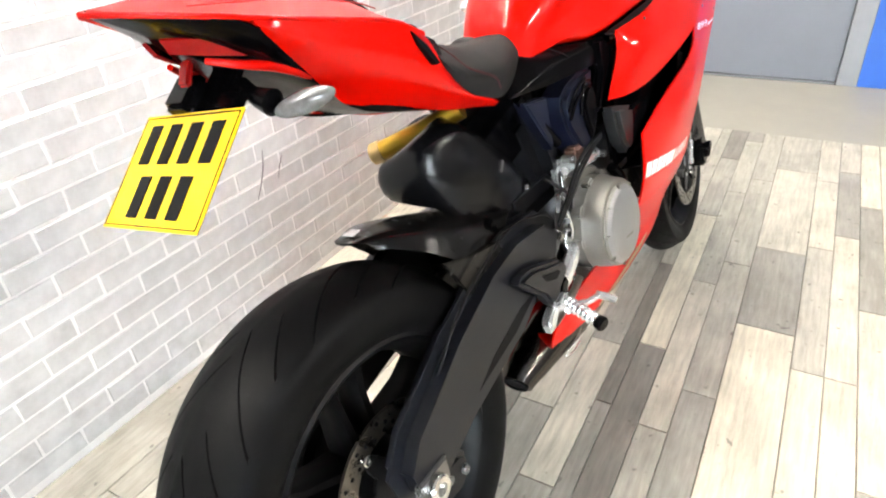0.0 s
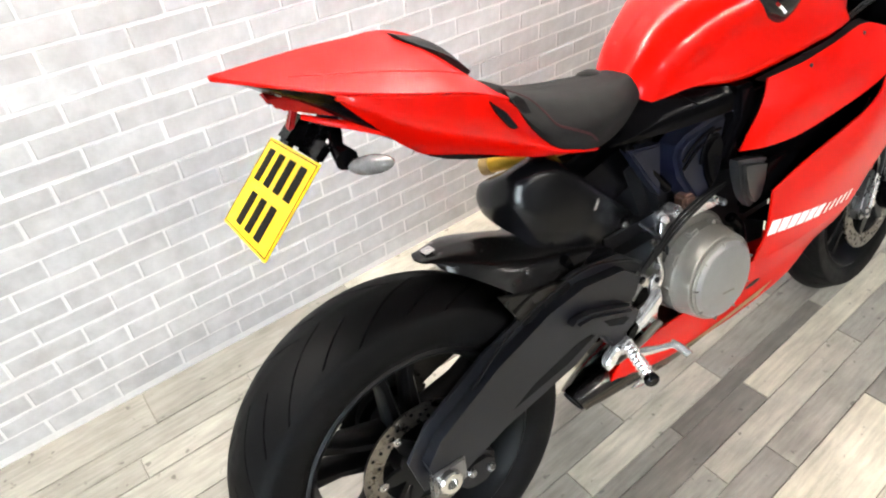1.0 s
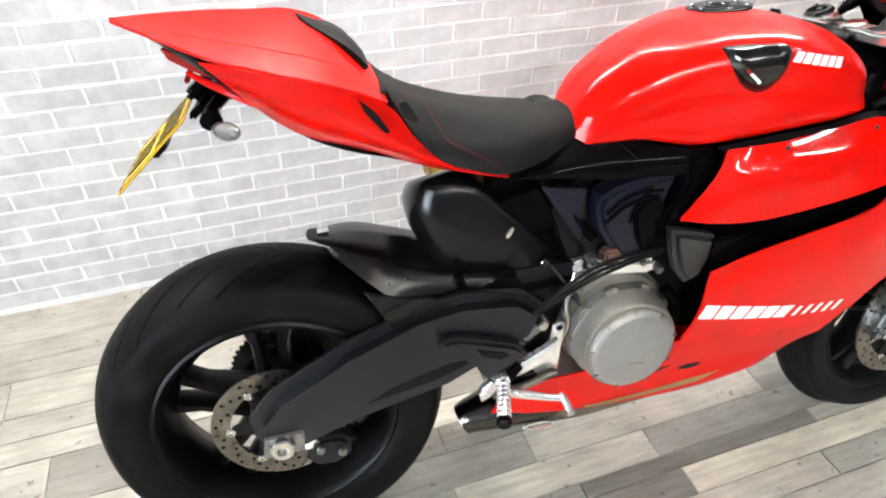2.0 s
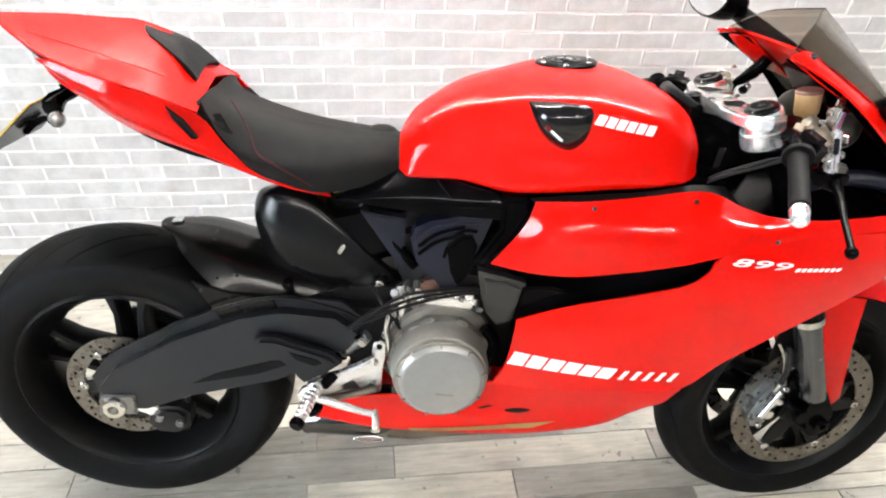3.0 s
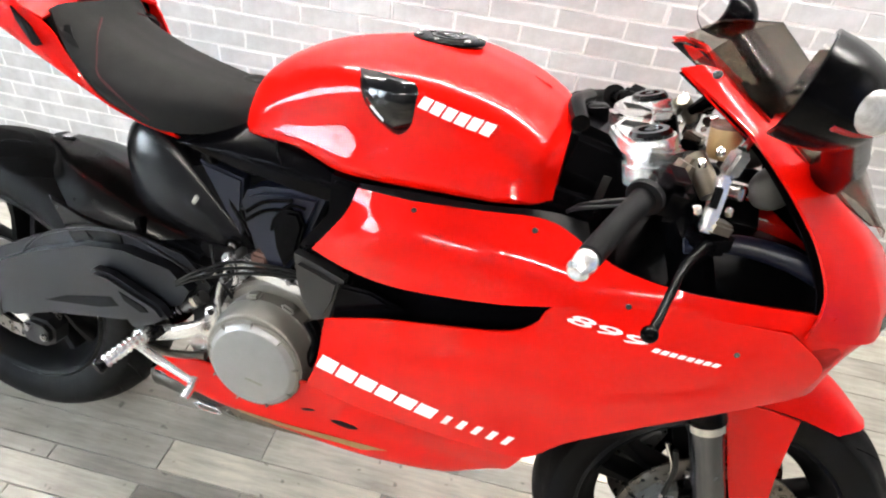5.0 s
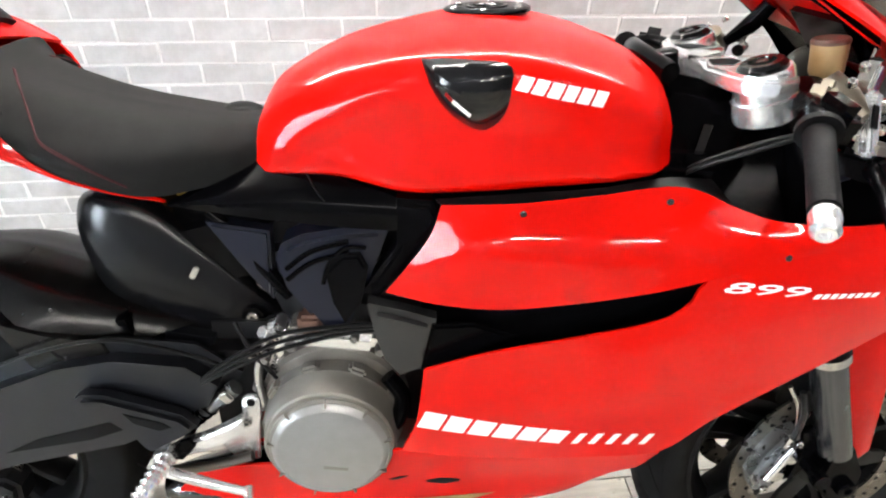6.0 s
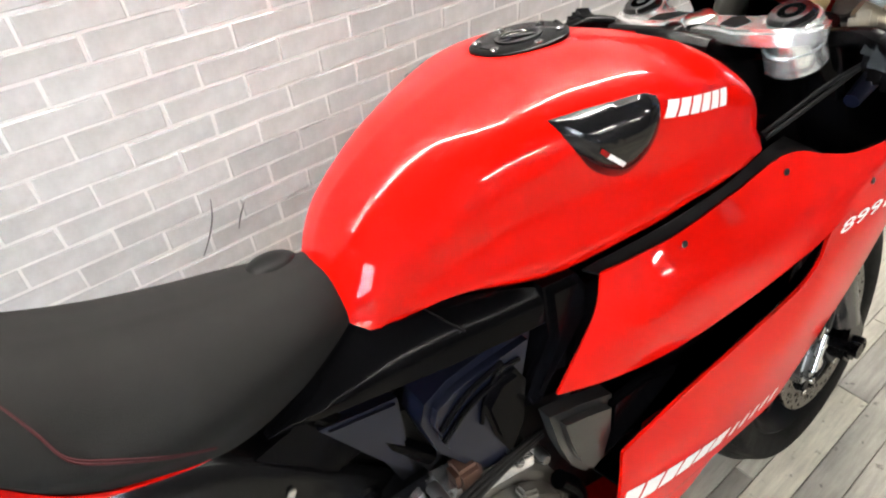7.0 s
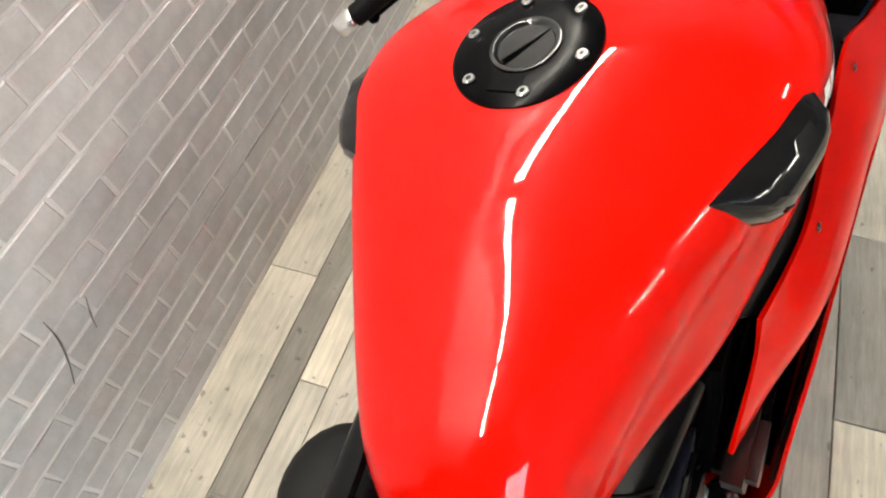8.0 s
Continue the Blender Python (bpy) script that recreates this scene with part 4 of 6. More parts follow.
    belly = part("belly_pan", skin([
        [(0.43, -0.14, 0.325), (0.50, -0.15, 0.352), (0.60, -0.155, 0.362), (0.70, -0.175, 0.39), (0.765, -0.190, 0.422), (0.88, -0.184, 0.400), (1.0, -0.178, 0.388), (1.145, -0.172, 0.388)],
        [(0.42, -0.13, 0.295), (0.52, -0.142, 0.300), (0.62, -0.147, 0.305), (0.72, -0.152, 0.31), (0.82, -0.150, 0.315), (0.92, -0.148, 0.315), (1.02, -0.145, 0.315), (1.125, -0.140, 0.32)],
        [(0.415, -0.12, 0.275), (0.52, -0.125, 0.25), (0.62, -0.125, 0.235), (0.72, -0.122, 0.225), (0.82, -0.12, 0.22), (0.92, -0.118, 0.225), (1.02, -0.11, 0.238), (1.11, -0.09, 0.275)],
        [(0.52, 0.0, 0.262), (0.62, 0.0, 0.235), (0.75, 0.0, 0.215), (0.9, 0.0, 0.215), (1.1, 0.0, 0.265)]],
        40, 18, 0.004, flip=s), RED, bike, "glossy red belly pan")
    belly_tree = tree_of(belly)
    # black patches laid on the pan paint the shade of its openings
    part("belly_hole", pad(belly_tree, [(0.800, 0.318), (0.822, 0.323), (0.848, 0.318), (0.850, 0.310), (0.826, 0.304), (0.802, 0.311)], 0.0008, -s, 2), INK_SHADE, belly, "dark oval opening")
    part("belly_slot", pad(belly_tree, [(0.742, 0.328), (0.758, 0.336), (0.772, 0.337), (0.766, 0.331), (0.750, 0.325)], 0.0008, -s, 2), INK_SHADE, belly)
    part("belly_strip", mark(belly_tree, [(0.60, 0.260), (0.75, 0.266), (0.75, 0.252), (0.61, 0.249)], 0.002, -s, mark(belly_tree, [(0.75, 0.266), (0.912, 0.277), (0.86, 0.256), (0.75, 0.252)], 0.002, -s)), BRONZE, belly, "bronze strip along the belly pan")
    part("tank_strip", skin([
        [(0.81, -0.150, 0.790), (0.90, -0.170, 0.804), (1.00, -0.174, 0.812), (1.085, -0.165, 0.821), (1.145, -0.150, 0.812)],
        [(0.825, -0.168, 0.783), (0.912, -0.184, 0.793), (1.00, -0.185, 0.801), (1.10, -0.184, 0.811), (1.160, -0.194, 0.793)]], 24, 4, 0.006, flip=s), TRIM, bike, "matt black strip under the tank")
    # dark linings behind the openings
    part("duct_lining", plate([(0.80, 0.50), (0.98, 0.50), (1.13, 0.52), (1.22, 0.60), (1.29, 0.68), (1.22, 0.74), (1.05, 0.76), (0.82, 0.76), (0.79, 0.66)], -0.150 * s, -0.120 * s, 0.01), BLACK, bike, "black duct lining")
    part("duct_vane", plate([(0.806, 0.628), (0.86, 0.630), (0.915, 0.610), (0.86, 0.583), (0.792, 0.556)], -0.186 * s, -0.172 * s, 0.004), BLACK, bike, "black vane in the fairing duct")
    part("nose_lining", skin([
        [(1.20, -0.140, 1.028), (1.30, -0.160, 0.965), (1.38, -0.180, 0.885), (1.425, -0.193, 0.818), (1.437, -0.198, 0.782)],
        [(1.225, -0.128, 1.032), (1.33, -0.150, 0.957), (1.43, -0.157, 0.872), (1.492, -0.159, 0.795), (1.507, -0.160, 0.742)],
        [(1.25, -0.112, 1.025), (1.37, -0.118, 0.935), (1.535, -0.0, 0.822), (1.568, 0.0, 0.77), (1.578, 0.0, 0.72)]], 16, 10, 0.003, flip=s), BLACK, bike, "black lining inside the nose")
    part("wing_lining", skin([
        [(1.203, -0.1415, 1.030), (1.25, -0.150, 0.999), (1.30, -0.1595, 0.967)],
        [(1.253, -0.110, 1.027), (1.30, -0.1125, 0.987), (1.355, -0.115, 0.945)]], 8, 4, 0.002, flip=s), RED, bike, "red inside of the nose wing")
    part("cockpit_lining", skin([
        [(1.10, -0.186, 0.814), (1.158, -0.193, 0.791), (1.21, -0.201, 0.776), (1.30, -0.205, 0.771), (1.43, -0.200, 0.777)],
        [(1.12, -0.165, 0.70), (1.22, -0.175, 0.68), (1.32, -0.175, 0.68), (1.45, -0.16, 0.70)],
        [(1.14, -0.09, 0.66), (1.24, -0.08, 0.65), (1.34, -0.08, 0.65), (1.46, -0.08, 0.69)]], 14, 8, 0.004, flip=s), BLACK, bike, "black cockpit lining")

# ---- nose, screen, mirrors ----
part("nose_fairing", skin([
    [(1.200, -0.152, 1.035), (1.30, -0.172, 0.975), (1.39, -0.192, 0.890), (1.432, -0.203, 0.825), (1.440, -0.2075, 0.784), (1.436, -0.2085, 0.750)],
    [(1.225, -0.138, 1.040), (1.33, -0.160, 0.965), (1.432, -0.166, 0.876), (1.494, -0.166, 0.80), (1.509, -0.166, 0.765), (1.518, -0.164, 0.740)],
    [(1.25, -0.120, 1.035), (1.38, -0.132, 0.945), (1.488, -0.110, 0.862), (1.543, -0.10, 0.79), (1.556, -0.10, 0.755), (1.561, -0.10, 0.728)],
    [(1.25, -0.119, 1.034), (1.39, -0.127, 0.935), (1.545, -0.0, 0.828), (1.580, 0.0, 0.78), (1.597, 0.0, 0.745), (1.607, 0.0, 0.710)]], 28, 18, 0.004, both=True), RED, bike, "glossy red nose fairing")
chin = part("lower_nose", skin([
    [(1.38, -0.206, 0.751), (1.50, -0.171, 0.747), (1.559, -0.10, 0.731), (1.604, 0.0, 0.712)],
    [(1.39, -0.198, 0.70), (1.485, -0.172, 0.69), (1.528, -0.10, 0.675), (1.565, 0.0, 0.66)],
    [(1.40, -0.168, 0.600), (1.49, -0.152, 0.635), (1.52, -0.09, 0.64), (1.54, 0.0, 0.64)]], 22, 12, 0.004, both=True), RED, bike, "glossy red lower nose")
chin_tree = tree_of(chin)
for s in SIDES:
    # the hollow is not modelled; its shade is a darker red patch
    hollow = part("nose_intake", pad(chin_tree, [(1.425, 0.702), (1.450, 0.722), (1.486, 0.732), (1.500, 0.715), (1.490, 0.690), (1.458, 0.682)], 0.0012, -s, 3), RED_DARK, chin, "darker red patch for the shade of the intake hollow")
for s in SIDES:
    part("nose_screw", bolt((1.243, -0.1385 * s, 1.0315), 0.006, (-0.2, -0.6 * s, 0.75), 0.004), GUNMETAL, bike, "small dark nose screw")
part("windscreen", skin([
    [(1.215, -0.130, 1.043), (1.31, -0.137, 0.988), (1.40, -0.122, 0.928), (1.50, -0.07, 0.868)],
    [(1.26, -0.085, 1.077), (1.35, -0.09, 1.012), (1.44, -0.08, 0.942), (1.53, -0.04, 0.857)],
    [(1.318, 0.0, 1.092), (1.40, 0.0, 1.02), (1.48, 0.0, 0.937), (1.551, 0.0, 0.832)]], 22, 16, 0.003, both=True), SMOKE, bike, "smoke-tinted windscreen")
for s in SIDES:
    part("headlamp", skin([[(1.522, -0.150 * s, 0.760), (1.558, -0.098 * s, 0.758), (1.589, -0.04 * s, 0.752)], [(1.527, -0.150 * s, 0.744), (1.564, -0.098 * s, 0.738), (1.597, -0.04 * s, 0.732)]], 10, 4, 0.004), LENS_SMOKE, bike, "narrow dark headlamp")
    part("mirror_stem", tube([(1.350, -0.105 * s, 0.958), (1.335, -0.170 * s, 0.990), (1.305, -0.245 * s, 1.022), (1.268, -0.335 * s, 1.058)], [0.026, 0.023, 0.020, 0.018], 14), BLACK, bike, "black mirror stem")
    # the housing runs from an oval glass, drawn to a corner at its inner foot, forward to a blunt tip
    rim_mid, front_tip = np.array((1.212, -0.370, 1.089)), np.array((1.284, -0.358, 1.070))
    wide, tall = np.array((-0.015, -0.075, 0.009)), np.array((0.0105, 0.006, 0.0415))
    bm = bmesh.new()
    rings = []
    for u in np.linspace(0, 1, 12)[:-1]:
        k = math.sqrt(1 - u ** 2.6)
        mid = rim_mid + (front_tip - rim_mid) * u
        rings.append([bm.verts.new((mid + k * (1 + 0.12 * math.exp(-((q - 4.3) / 0.4) ** 2)) * (math.cos(q) * wide + math.sin(q) * tall)) * (1, s, 1)) for q in np.linspace(0, 2 * math.pi, 36, endpoint=False)])
    for p, q in zip(rings, rings[1:]):
        for i in range(36):
            bm.faces.new((p[i], p[(i + 1) % 36], q[(i + 1) % 36], q[i]))
    nose_tip = bm.verts.new(front_tip * (1, s, 1))
    for i in range(36):
        bm.faces.new((rings[-1][i], rings[-1][(i + 1) % 36], nose_tip))
    bm.faces.new(rings[0])
    pod = part("mirror", bm, BLACK, bike, "black mirror with clear indicator")
    glass = bmesh.new()
    glass.faces.new([glass.verts.new((rim_mid + (-0.0012, 0, 0) + 0.92 * (1 + 0.12 * math.exp(-((q - 4.3) / 0.4) ** 2)) * (math.cos(q) * wide + math.sin(q) * tall)) * (1, s, 1)) for q in np.linspace(0, 2 * math.pi, 36, endpoint=False)])
    part("mirror_glass", glass, MIRROR, pod, "mirror glass", smooth=False)
    part("indicator_lens", ellipsoid((1.255, -0.408 * s, 1.084), (0.033, 0.012, 0.017), (0, 10, 44 * s)), LENS_GREY, pod, "clear indicator lens")
    part("lens_rim", tube([(1.226, -0.432 * s, 1.072), (1.246, -0.416 * s, 1.068), (1.270, -0.392 * s, 1.068), (1.282, -0.372 * s, 1.072)], 0.0025, 8), LENS_RED, pod, "dark red lens rim")

# ---- front mudguard, fork, brakes ----
guard = part("front_mudguard", skin([
    [(1.33, -0.075, 0.585), (1.40, -0.085, 0.585), (1.47, -0.082, 0.578), (1.545, -0.070, 0.556)],
    [(1.32, -0.052, 0.622), (1.41, -0.058, 0.632), (1.50, -0.057, 0.612), (1.587, -0.045, 0.562)],
    [(1.31, 0.0, 0.635), (1.42, 0.0, 0.648), (1.52, 0.0, 0.622), (1.612, 0.0, 0.553)]], 18, 12, 0.003, both=True), RED, bike, "glossy red front mudguard")
for s in SIDES:
    part("mudguard_strut", skin([
        [(1.365, -0.086, 0.580), (1.400, -0.086, 0.48), (1.437, -0.084, 0.39), (1.472, -0.080, 0.312)],
        [(1.42, -0.092, 0.585), (1.442, -0.092, 0.48), (1.468, -0.088, 0.39), (1.488, -0.083, 0.310)],
        [(1.475, -0.086, 0.575), (1.480, -0.088, 0.48), (1.492, -0.086, 0.40), (1.508, -0.080, 0.325)]], 16, 8, 0.003, flip=s), RED, guard, "red side strut of the mudguard")
    leg = part("fork_leg", tube([(1.330, -0.108 * s, 0.575), (1.350, -0.108 * s, 0.520), (1.412, -0.108 * s, 0.36)], [0.027, 0.0255, 0.0255], 24), FORK_DARK, bike, "dark satin fork leg")
    part("fork_stanchion", tube([(1.17, -0.110 * s, 0.93), (1.338, -0.108 * s, 0.555)], 0.030, 20), BLACK, leg)
    part("fork_seal", tube([(1.336, -0.108 * s, 0.558), (1.341, -0.108 * s, 0.545)], 0.0310, 24), STEEL, leg, "bright dust seal ring")
    part("fork_foot", plate([(1.392, 0.375), (1.432, 0.375), (1.462, 0.32), (1.455, 0.27), (1.425, 0.258), (1.402, 0.28), (1.385, 0.33)], -0.128 * s, -0.085 * s, 0.006), BLACK, leg, "black fork foot")
    part("axle_end", lathe([(0, 0.016), (0.010, 0.016), (0.012, 0.013), (0.012, 0.007), (0.003, 0.007), (0.003, 0)], (1.432, -0.128 * s, 0.300), (0, -s, 0), 20), BLACK, leg, "black axle end")
    part("fork_slider_knob", lathe([(0, 0.009), (0.03, 0.009), (0.034, 0.014), (0.046, 0.014), (0.046, 0)], (1.361, -0.112 * s, 0.343), (0, -s, 0), 16), BLACK, leg, "black crash bobbin")
    cal = part("brake_caliper", plate([(1.290, 0.302), (1.304, 0.346), (1.326, 0.382), (1.350, 0.393), (1.360, 0.380), (1.350, 0.345), (1.342, 0.305), (1.322, 0.272), (1.302, 0.272)], -0.106 * s, -0.052 * s, 0.010), FORK, bike, "cast grey brake caliper")
    for u in (0.2, 0.5, 0.8):
        part("caliper_rib", block((0.030, 0.006, 0.006), (1.306 + 0.036 * u, -0.107 * s, 0.288 + 0.085 * u), (0, 24, 0), 0.002), BLACK, cal)
    for u in (0.3, 0.72):
        part("caliper_piston", lathe([(0, 0.012), (0.006, 0.012), (0.008, 0.010), (0.008, 0)], (1.312 + 0.036 * u, -0.106 * s, 0.290 + 0.085 * u), (0, -s, 0), 18), STEEL, cal)
    part("caliper_bracket", plate([(1.352, 0.392), (1.372, 0.400), (1.392, 0.360), (1.372, 0.300), (1.350, 0.290), (1.362, 0.345)], -0.100 * s, -0.086 * s, 0.003), BLACK, cal)
    part("caliper_bolt", bolt((1.345, -0.106 * s, 0.378), 0.007, (0, -s, 0), 0.006), STEEL, cal)
    part("caliper_bolt", bolt((1.310, -0.106 * s, 0.286), 0.007, (0, -s, 0), 0.006), STEEL, cal)
    part("caliper_bridge", tube([(1.306, -0.110 * s, 0.31), (1.336, -0.110 * s, 0.372)], 0.007, 10), SILVER, cal)
    part("brake_hose", tube([(1.30, -0.105 * s, 0.49), (1.318, -0.112 * s, 0.455), (1.325, -0.114 * s, 0.41), (1.322, -0.110 * s, 0.375)], 0.0035, 8), STEEL, cal, "braided brake hose")
    part("brake_hose", tube([(1.312, -0.118 * s, 0.49), (1.322, -0.122 * s, 0.45), (1.322, -0.118 * s, 0.40)], 0.005, 8), CABLE, cal)
part("radiator", block((0.05, 0.30, 0.24), (1.17, 0, 0.56), (0, 18, 0), 0.01), BLACK, bike, "black radiator")
part("lower_triple_clamp", block((0.09, 0.27, 0.045), (1.285, 0, 0.70), (0, 20, 0), 0.012), BLACK, bike, "black lower fork clamp")

# ---- cockpit ----
clamp = part("top_triple_clamp", plan([(1.150, -0.040), (1.140, -0.075), (1.152, -0.120), (1.168, -0.150), (1.195, -0.162), (1.222, -0.150), (1.238, -0.120), (1.225, -0.085), (1.205, -0.060), (1.200, 0.0),
                                       (1.205, 0.060), (1.225, 0.085), (1.238, 0.120), (1.222, 0.150), (1.195, 0.162), (1.168, 0.150), (1.152, 0.120), (1.140, 0.075), (1.150, 0.040)], 0.913, 0.934, 0.005), SILVER, bike, "silver top fork clamp")
for s in SIDES:
    part("clamp_ring", lathe([(-0.016, 0.0345), (0.014, 0.0345), (0.018, 0.032), (0.018, 0.029), (-0.012, 0.029)], (1.197, -0.118 * s, 0.922), (-0.30, 0, 0.95), 32, closed=True), SILVER, clamp)
    part("fork_cap", lathe([(0.0, 0.028), (0.022, 0.028), (0.027, 0.024), (0.027, 0.016), (0.019, 0.014), (0.019, 0.008), (0.027, 0.007), (0.027, 0)], (1.197, -0.118 * s, 0.922), (-0.30, 0, 0.95), 28), GLOSS, clamp, "black fork cap")
    # black sheet on the clamp in place of the recess's shade
    part("clamp_recess", plan([(1.158, -0.042 * s), (1.152, -0.070 * s), (1.178, -0.074 * s), (1.196, -0.050 * s), (1.190, -0.036 * s)], 0.9335, 0.9352, 0.0004), INK_SHADE, clamp)
    part("bar_clamp", lathe([(-0.018, 0.0345), (-0.016, 0.0365), (0.010, 0.0365), (0.012, 0.0345), (0.012, 0.029), (-0.018, 0.029)], (1.204, -0.118 * s, 0.896), (-0.30, 0, 0.95), 28, closed=True), SILVER, bike, "silver handlebar clamp")
    turned = steered if s < 0 else list
    bar = part("handlebar", tube(turned([(1.235, -0.140 * s, 0.905), (1.213, -0.205 * s, 0.916), (1.194, -0.256 * s, 0.900), (1.150, -0.364 * s, 0.864)]), 0.0115, 12), BLACK, bike, "black clip-on handlebar")
    part("grip", tube(turned([(1.194, -0.256 * s, 0.900), (1.172, -0.309 * s, 0.884), (1.150, -0.364 * s, 0.864)]), [0.0150, 0.0140, 0.0145], 18), GRIP, bar, "ribbed black rubber grip")
    part("grip_flange", lathe([(-0.004, 0.023), (0.004, 0.023)], turned([(1.196, -0.252 * s, 0.902)])[0], (-0.36, -0.87 * s, -0.36), 20), GRIP, bar)
    part("bar_end", lathe([(0, 0.0115), (0.005, 0.0138), (0.012, 0.0138), (0.014, 0.0125), (0.025, 0.0132), (0.030, 0.009), (0.030, 0.006), (0.025, 0.005), (0.025, 0)], turned([(1.150, -0.364 * s, 0.864)])[0], (-0.36, -0.87 * s, -0.36), 24), SILVER, bar, "silver bar end weight")
    part("switch_housing", block((0.045, 0.055, 0.052), turned([(1.222, -0.222 * s, 0.905)])[0], (18, 8, 22 * s), 0.012), BLACK, bar, "black switch housing")
    part("throttle_tube_housing", block((0.035, 0.035, 0.04), (1.232, -0.205 * s, 0.882), (10, 0, 20 * s), 0.010), BLACK, bar)
    lever = part("brake_lever", tube(turned([(1.292, -0.205 * s, 0.848), (1.276, -0.245 * s, 0.848), (1.256, -0.290 * s, 0.845), (1.243, -0.335 * s, 0.827), (1.230, -0.384 * s, 0.807)]), [0.011, 0.0085, 0.006, 0.005, 0.0055], 10), BLACK, bike, "black hand lever")
    part("lever_ball", ellipsoid(turned([(1.228, -0.386 * s, 0.806)])[0], (0.0095, 0.0095, 0.0095)), BLACK, lever)
    part("lever_perch", block((0.045, 0.05, 0.034), (1.288, -0.200 * s, 0.850), (0, 0, 30 * s), 0.009), BLACK, lever)
    part("lever_screw", bolt((1.290, -0.205 * s, 0.866), 0.007, (0, -0.2 * s, 1), 0.006), STEEL, lever)
    pump = part("master_cylinder", tube([(1.246, -0.165 * s, 0.938), (1.258, -0.182 * s, 0.922), (1.272, -0.200 * s, 0.902)], [0.011, 0.014, 0.012], 16), CHAMPAGNE, bike, "champagne-grey cast brake master cylinder")
    part("pump_clamp", block((0.030, 0.030, 0.030), (1.240, -0.176 * s, 0.922), (0, 20, 25 * s), 0.008), CHAMPAGNE, pump)
    part("perch_plate", block((0.020, 0.014, 0.072), (1.279, -0.206 * s, 0.896), (-18 * s, 14, 28 * s), 0.004), SILVER, pump, "bright cast lever perch")
    # slot shade painted as a thin black block
    part("perch_slot", block((0.012, 0.003, 0.026), (1.2765, -0.2135 * s, 0.906), (-18 * s, 14, 28 * s), 0.001), INK_SHADE, pump)
    part("perch_foot", block((0.034, 0.026, 0.018), (1.290, -0.205 * s, 0.868), (0, 14, 28 * s), 0.004), CHAMPAGNE, pump)
    part("banjo", block((0.020, 0.022, 0.034), (1.292, -0.165 * s, 0.938), (0, 15, 25 * s), 0.004), STEEL, pump, "bright banjo fitting")
    part("adjuster", lathe([(0, 0.010), (0.018, 0.010), (0.020, 0.007), (0.020, 0)], (1.296, -0.176 * s, 0.906), (0.6, -0.6 * s, 0.2), 16), STEEL, pump)
    for x, y, z in ((1.252, -0.196, 0.936), (1.270, -0.182, 0.950), (1.300, -0.196, 0.884), (1.262, -0.212, 0.884)):
        part("perch_bolt", bolt((x, y * s, z), 0.0055, (-0.3, -0.5 * s, 0.8), 0.008), STEEL, pump)
    part("hose_ferrule", tube([(1.296, -0.160 * s, 0.955), (1.306, -0.148 * s, 0.972), (1.322, -0.138 * s, 0.968)], [0.0075, 0.0065, 0.005], 10), STEEL, pump, "bright hose ferrule")
    part("grey_cup", ellipsoid((1.362, -0.092 * s, 0.896), (0.030, 0.020, 0.032), (0, 20, 10 * s)), CUP_GREY, bike, "grey rounded cover in the cockpit")
    for k, (a, b) in enumerate(((0.0, 0.0), (0.014, 0.012))):
        part("cable", tube([(1.235, -0.195 * s, 0.885), (1.19 - a, -0.175 * s, 0.868 - b), (1.13 - a, -0.150 * s, 0.835 - b), (1.10, -0.11 * s, 0.79 - b)], 0.0028, 8), CABLE, bike, "black control cable")
    part("cockpit_pipe", tube([(1.27, -0.160 * s, 0.815), (1.33, -0.158 * s, 0.832), (1.39, -0.165 * s, 0.832), (1.44, -0.165 * s, 0.815)], [0.010, 0.013, 0.015, 0.013], 16), BLUE_SHEEN, bike, "black cockpit duct with a painted blue sheen")
cup = part("fluid_reservoir", lathe([(-0.024, 0.016), (-0.016, 0.020), (0.016, 0.021), (0.018, 0.021)], (1.286, -0.085, 0.944), (-0.12, 0, 1), 24), AMBER, bike, "amber brake fluid reservoir")
part("reservoir_lid", lathe([(0.018, 0.022), (0.022, 0.022), (0.024, 0.020), (0.024, 0)], (1.286, -0.085, 0.944), (-0.12, 0, 1), 24), COPPER, cup)
part("fluid_hose", tube([(1.290, -0.09 , 0.915), (1.302, -0.12 , 0.908), (1.296, -0.15 , 0.925)], 0.006, 8), CABLE, cup)
part("clutch_reservoir", tube([(1.262, 0.150, 0.925), (1.285, 0.128, 0.955), (1.300, 0.115, 0.985)], [0.008, 0.014, 0.012], 12), BLACK, bike, "small black clutch reservoir")
part("clamp_nut", lathe([(0, 0.024), (0.008, 0.024), (0.010, 0.020), (0.010, 0)], (1.172, 0, 0.930), (-0.2, 0, 1), 6), STEEL, clamp)
part("ignition_lock", lathe([(-0.03, 0.017), (0.012, 0.017), (0.015, 0.013), (0.015, 0)], (1.118, 0.0, 0.925), (-0.2, 0, 1), 24), BLACK, bike, "black ignition lock")
part("steering_damper", tube([(1.100, -0.075, 0.925), (1.085, 0.0, 0.935), (1.098, 0.085, 0.93)], 0.013, 16), BLACK, bike, "black steering damper")
part("head_stock", block((0.14, 0.17, 0.20), (1.135, 0, 0.815), (0, 12, 0), 0.02), BLACK, bike, "black steering head")
# added filler blocks that stop the bright room showing through the gap
for s in SIDES:
    part("head_cover", block((0.10, 0.05, 0.10), (1.105, -0.125 * s, 0.79), (0, 10, 12 * s), 0.015), BLACK, bike, "black filler block beside the steering head")
part("label_tag", block((0.012, 0.002, 0.045), (1.152, -0.0885, 0.84), (0, 8, 0), 0.0005), LENS_SMOKE, bike, "small grey label")
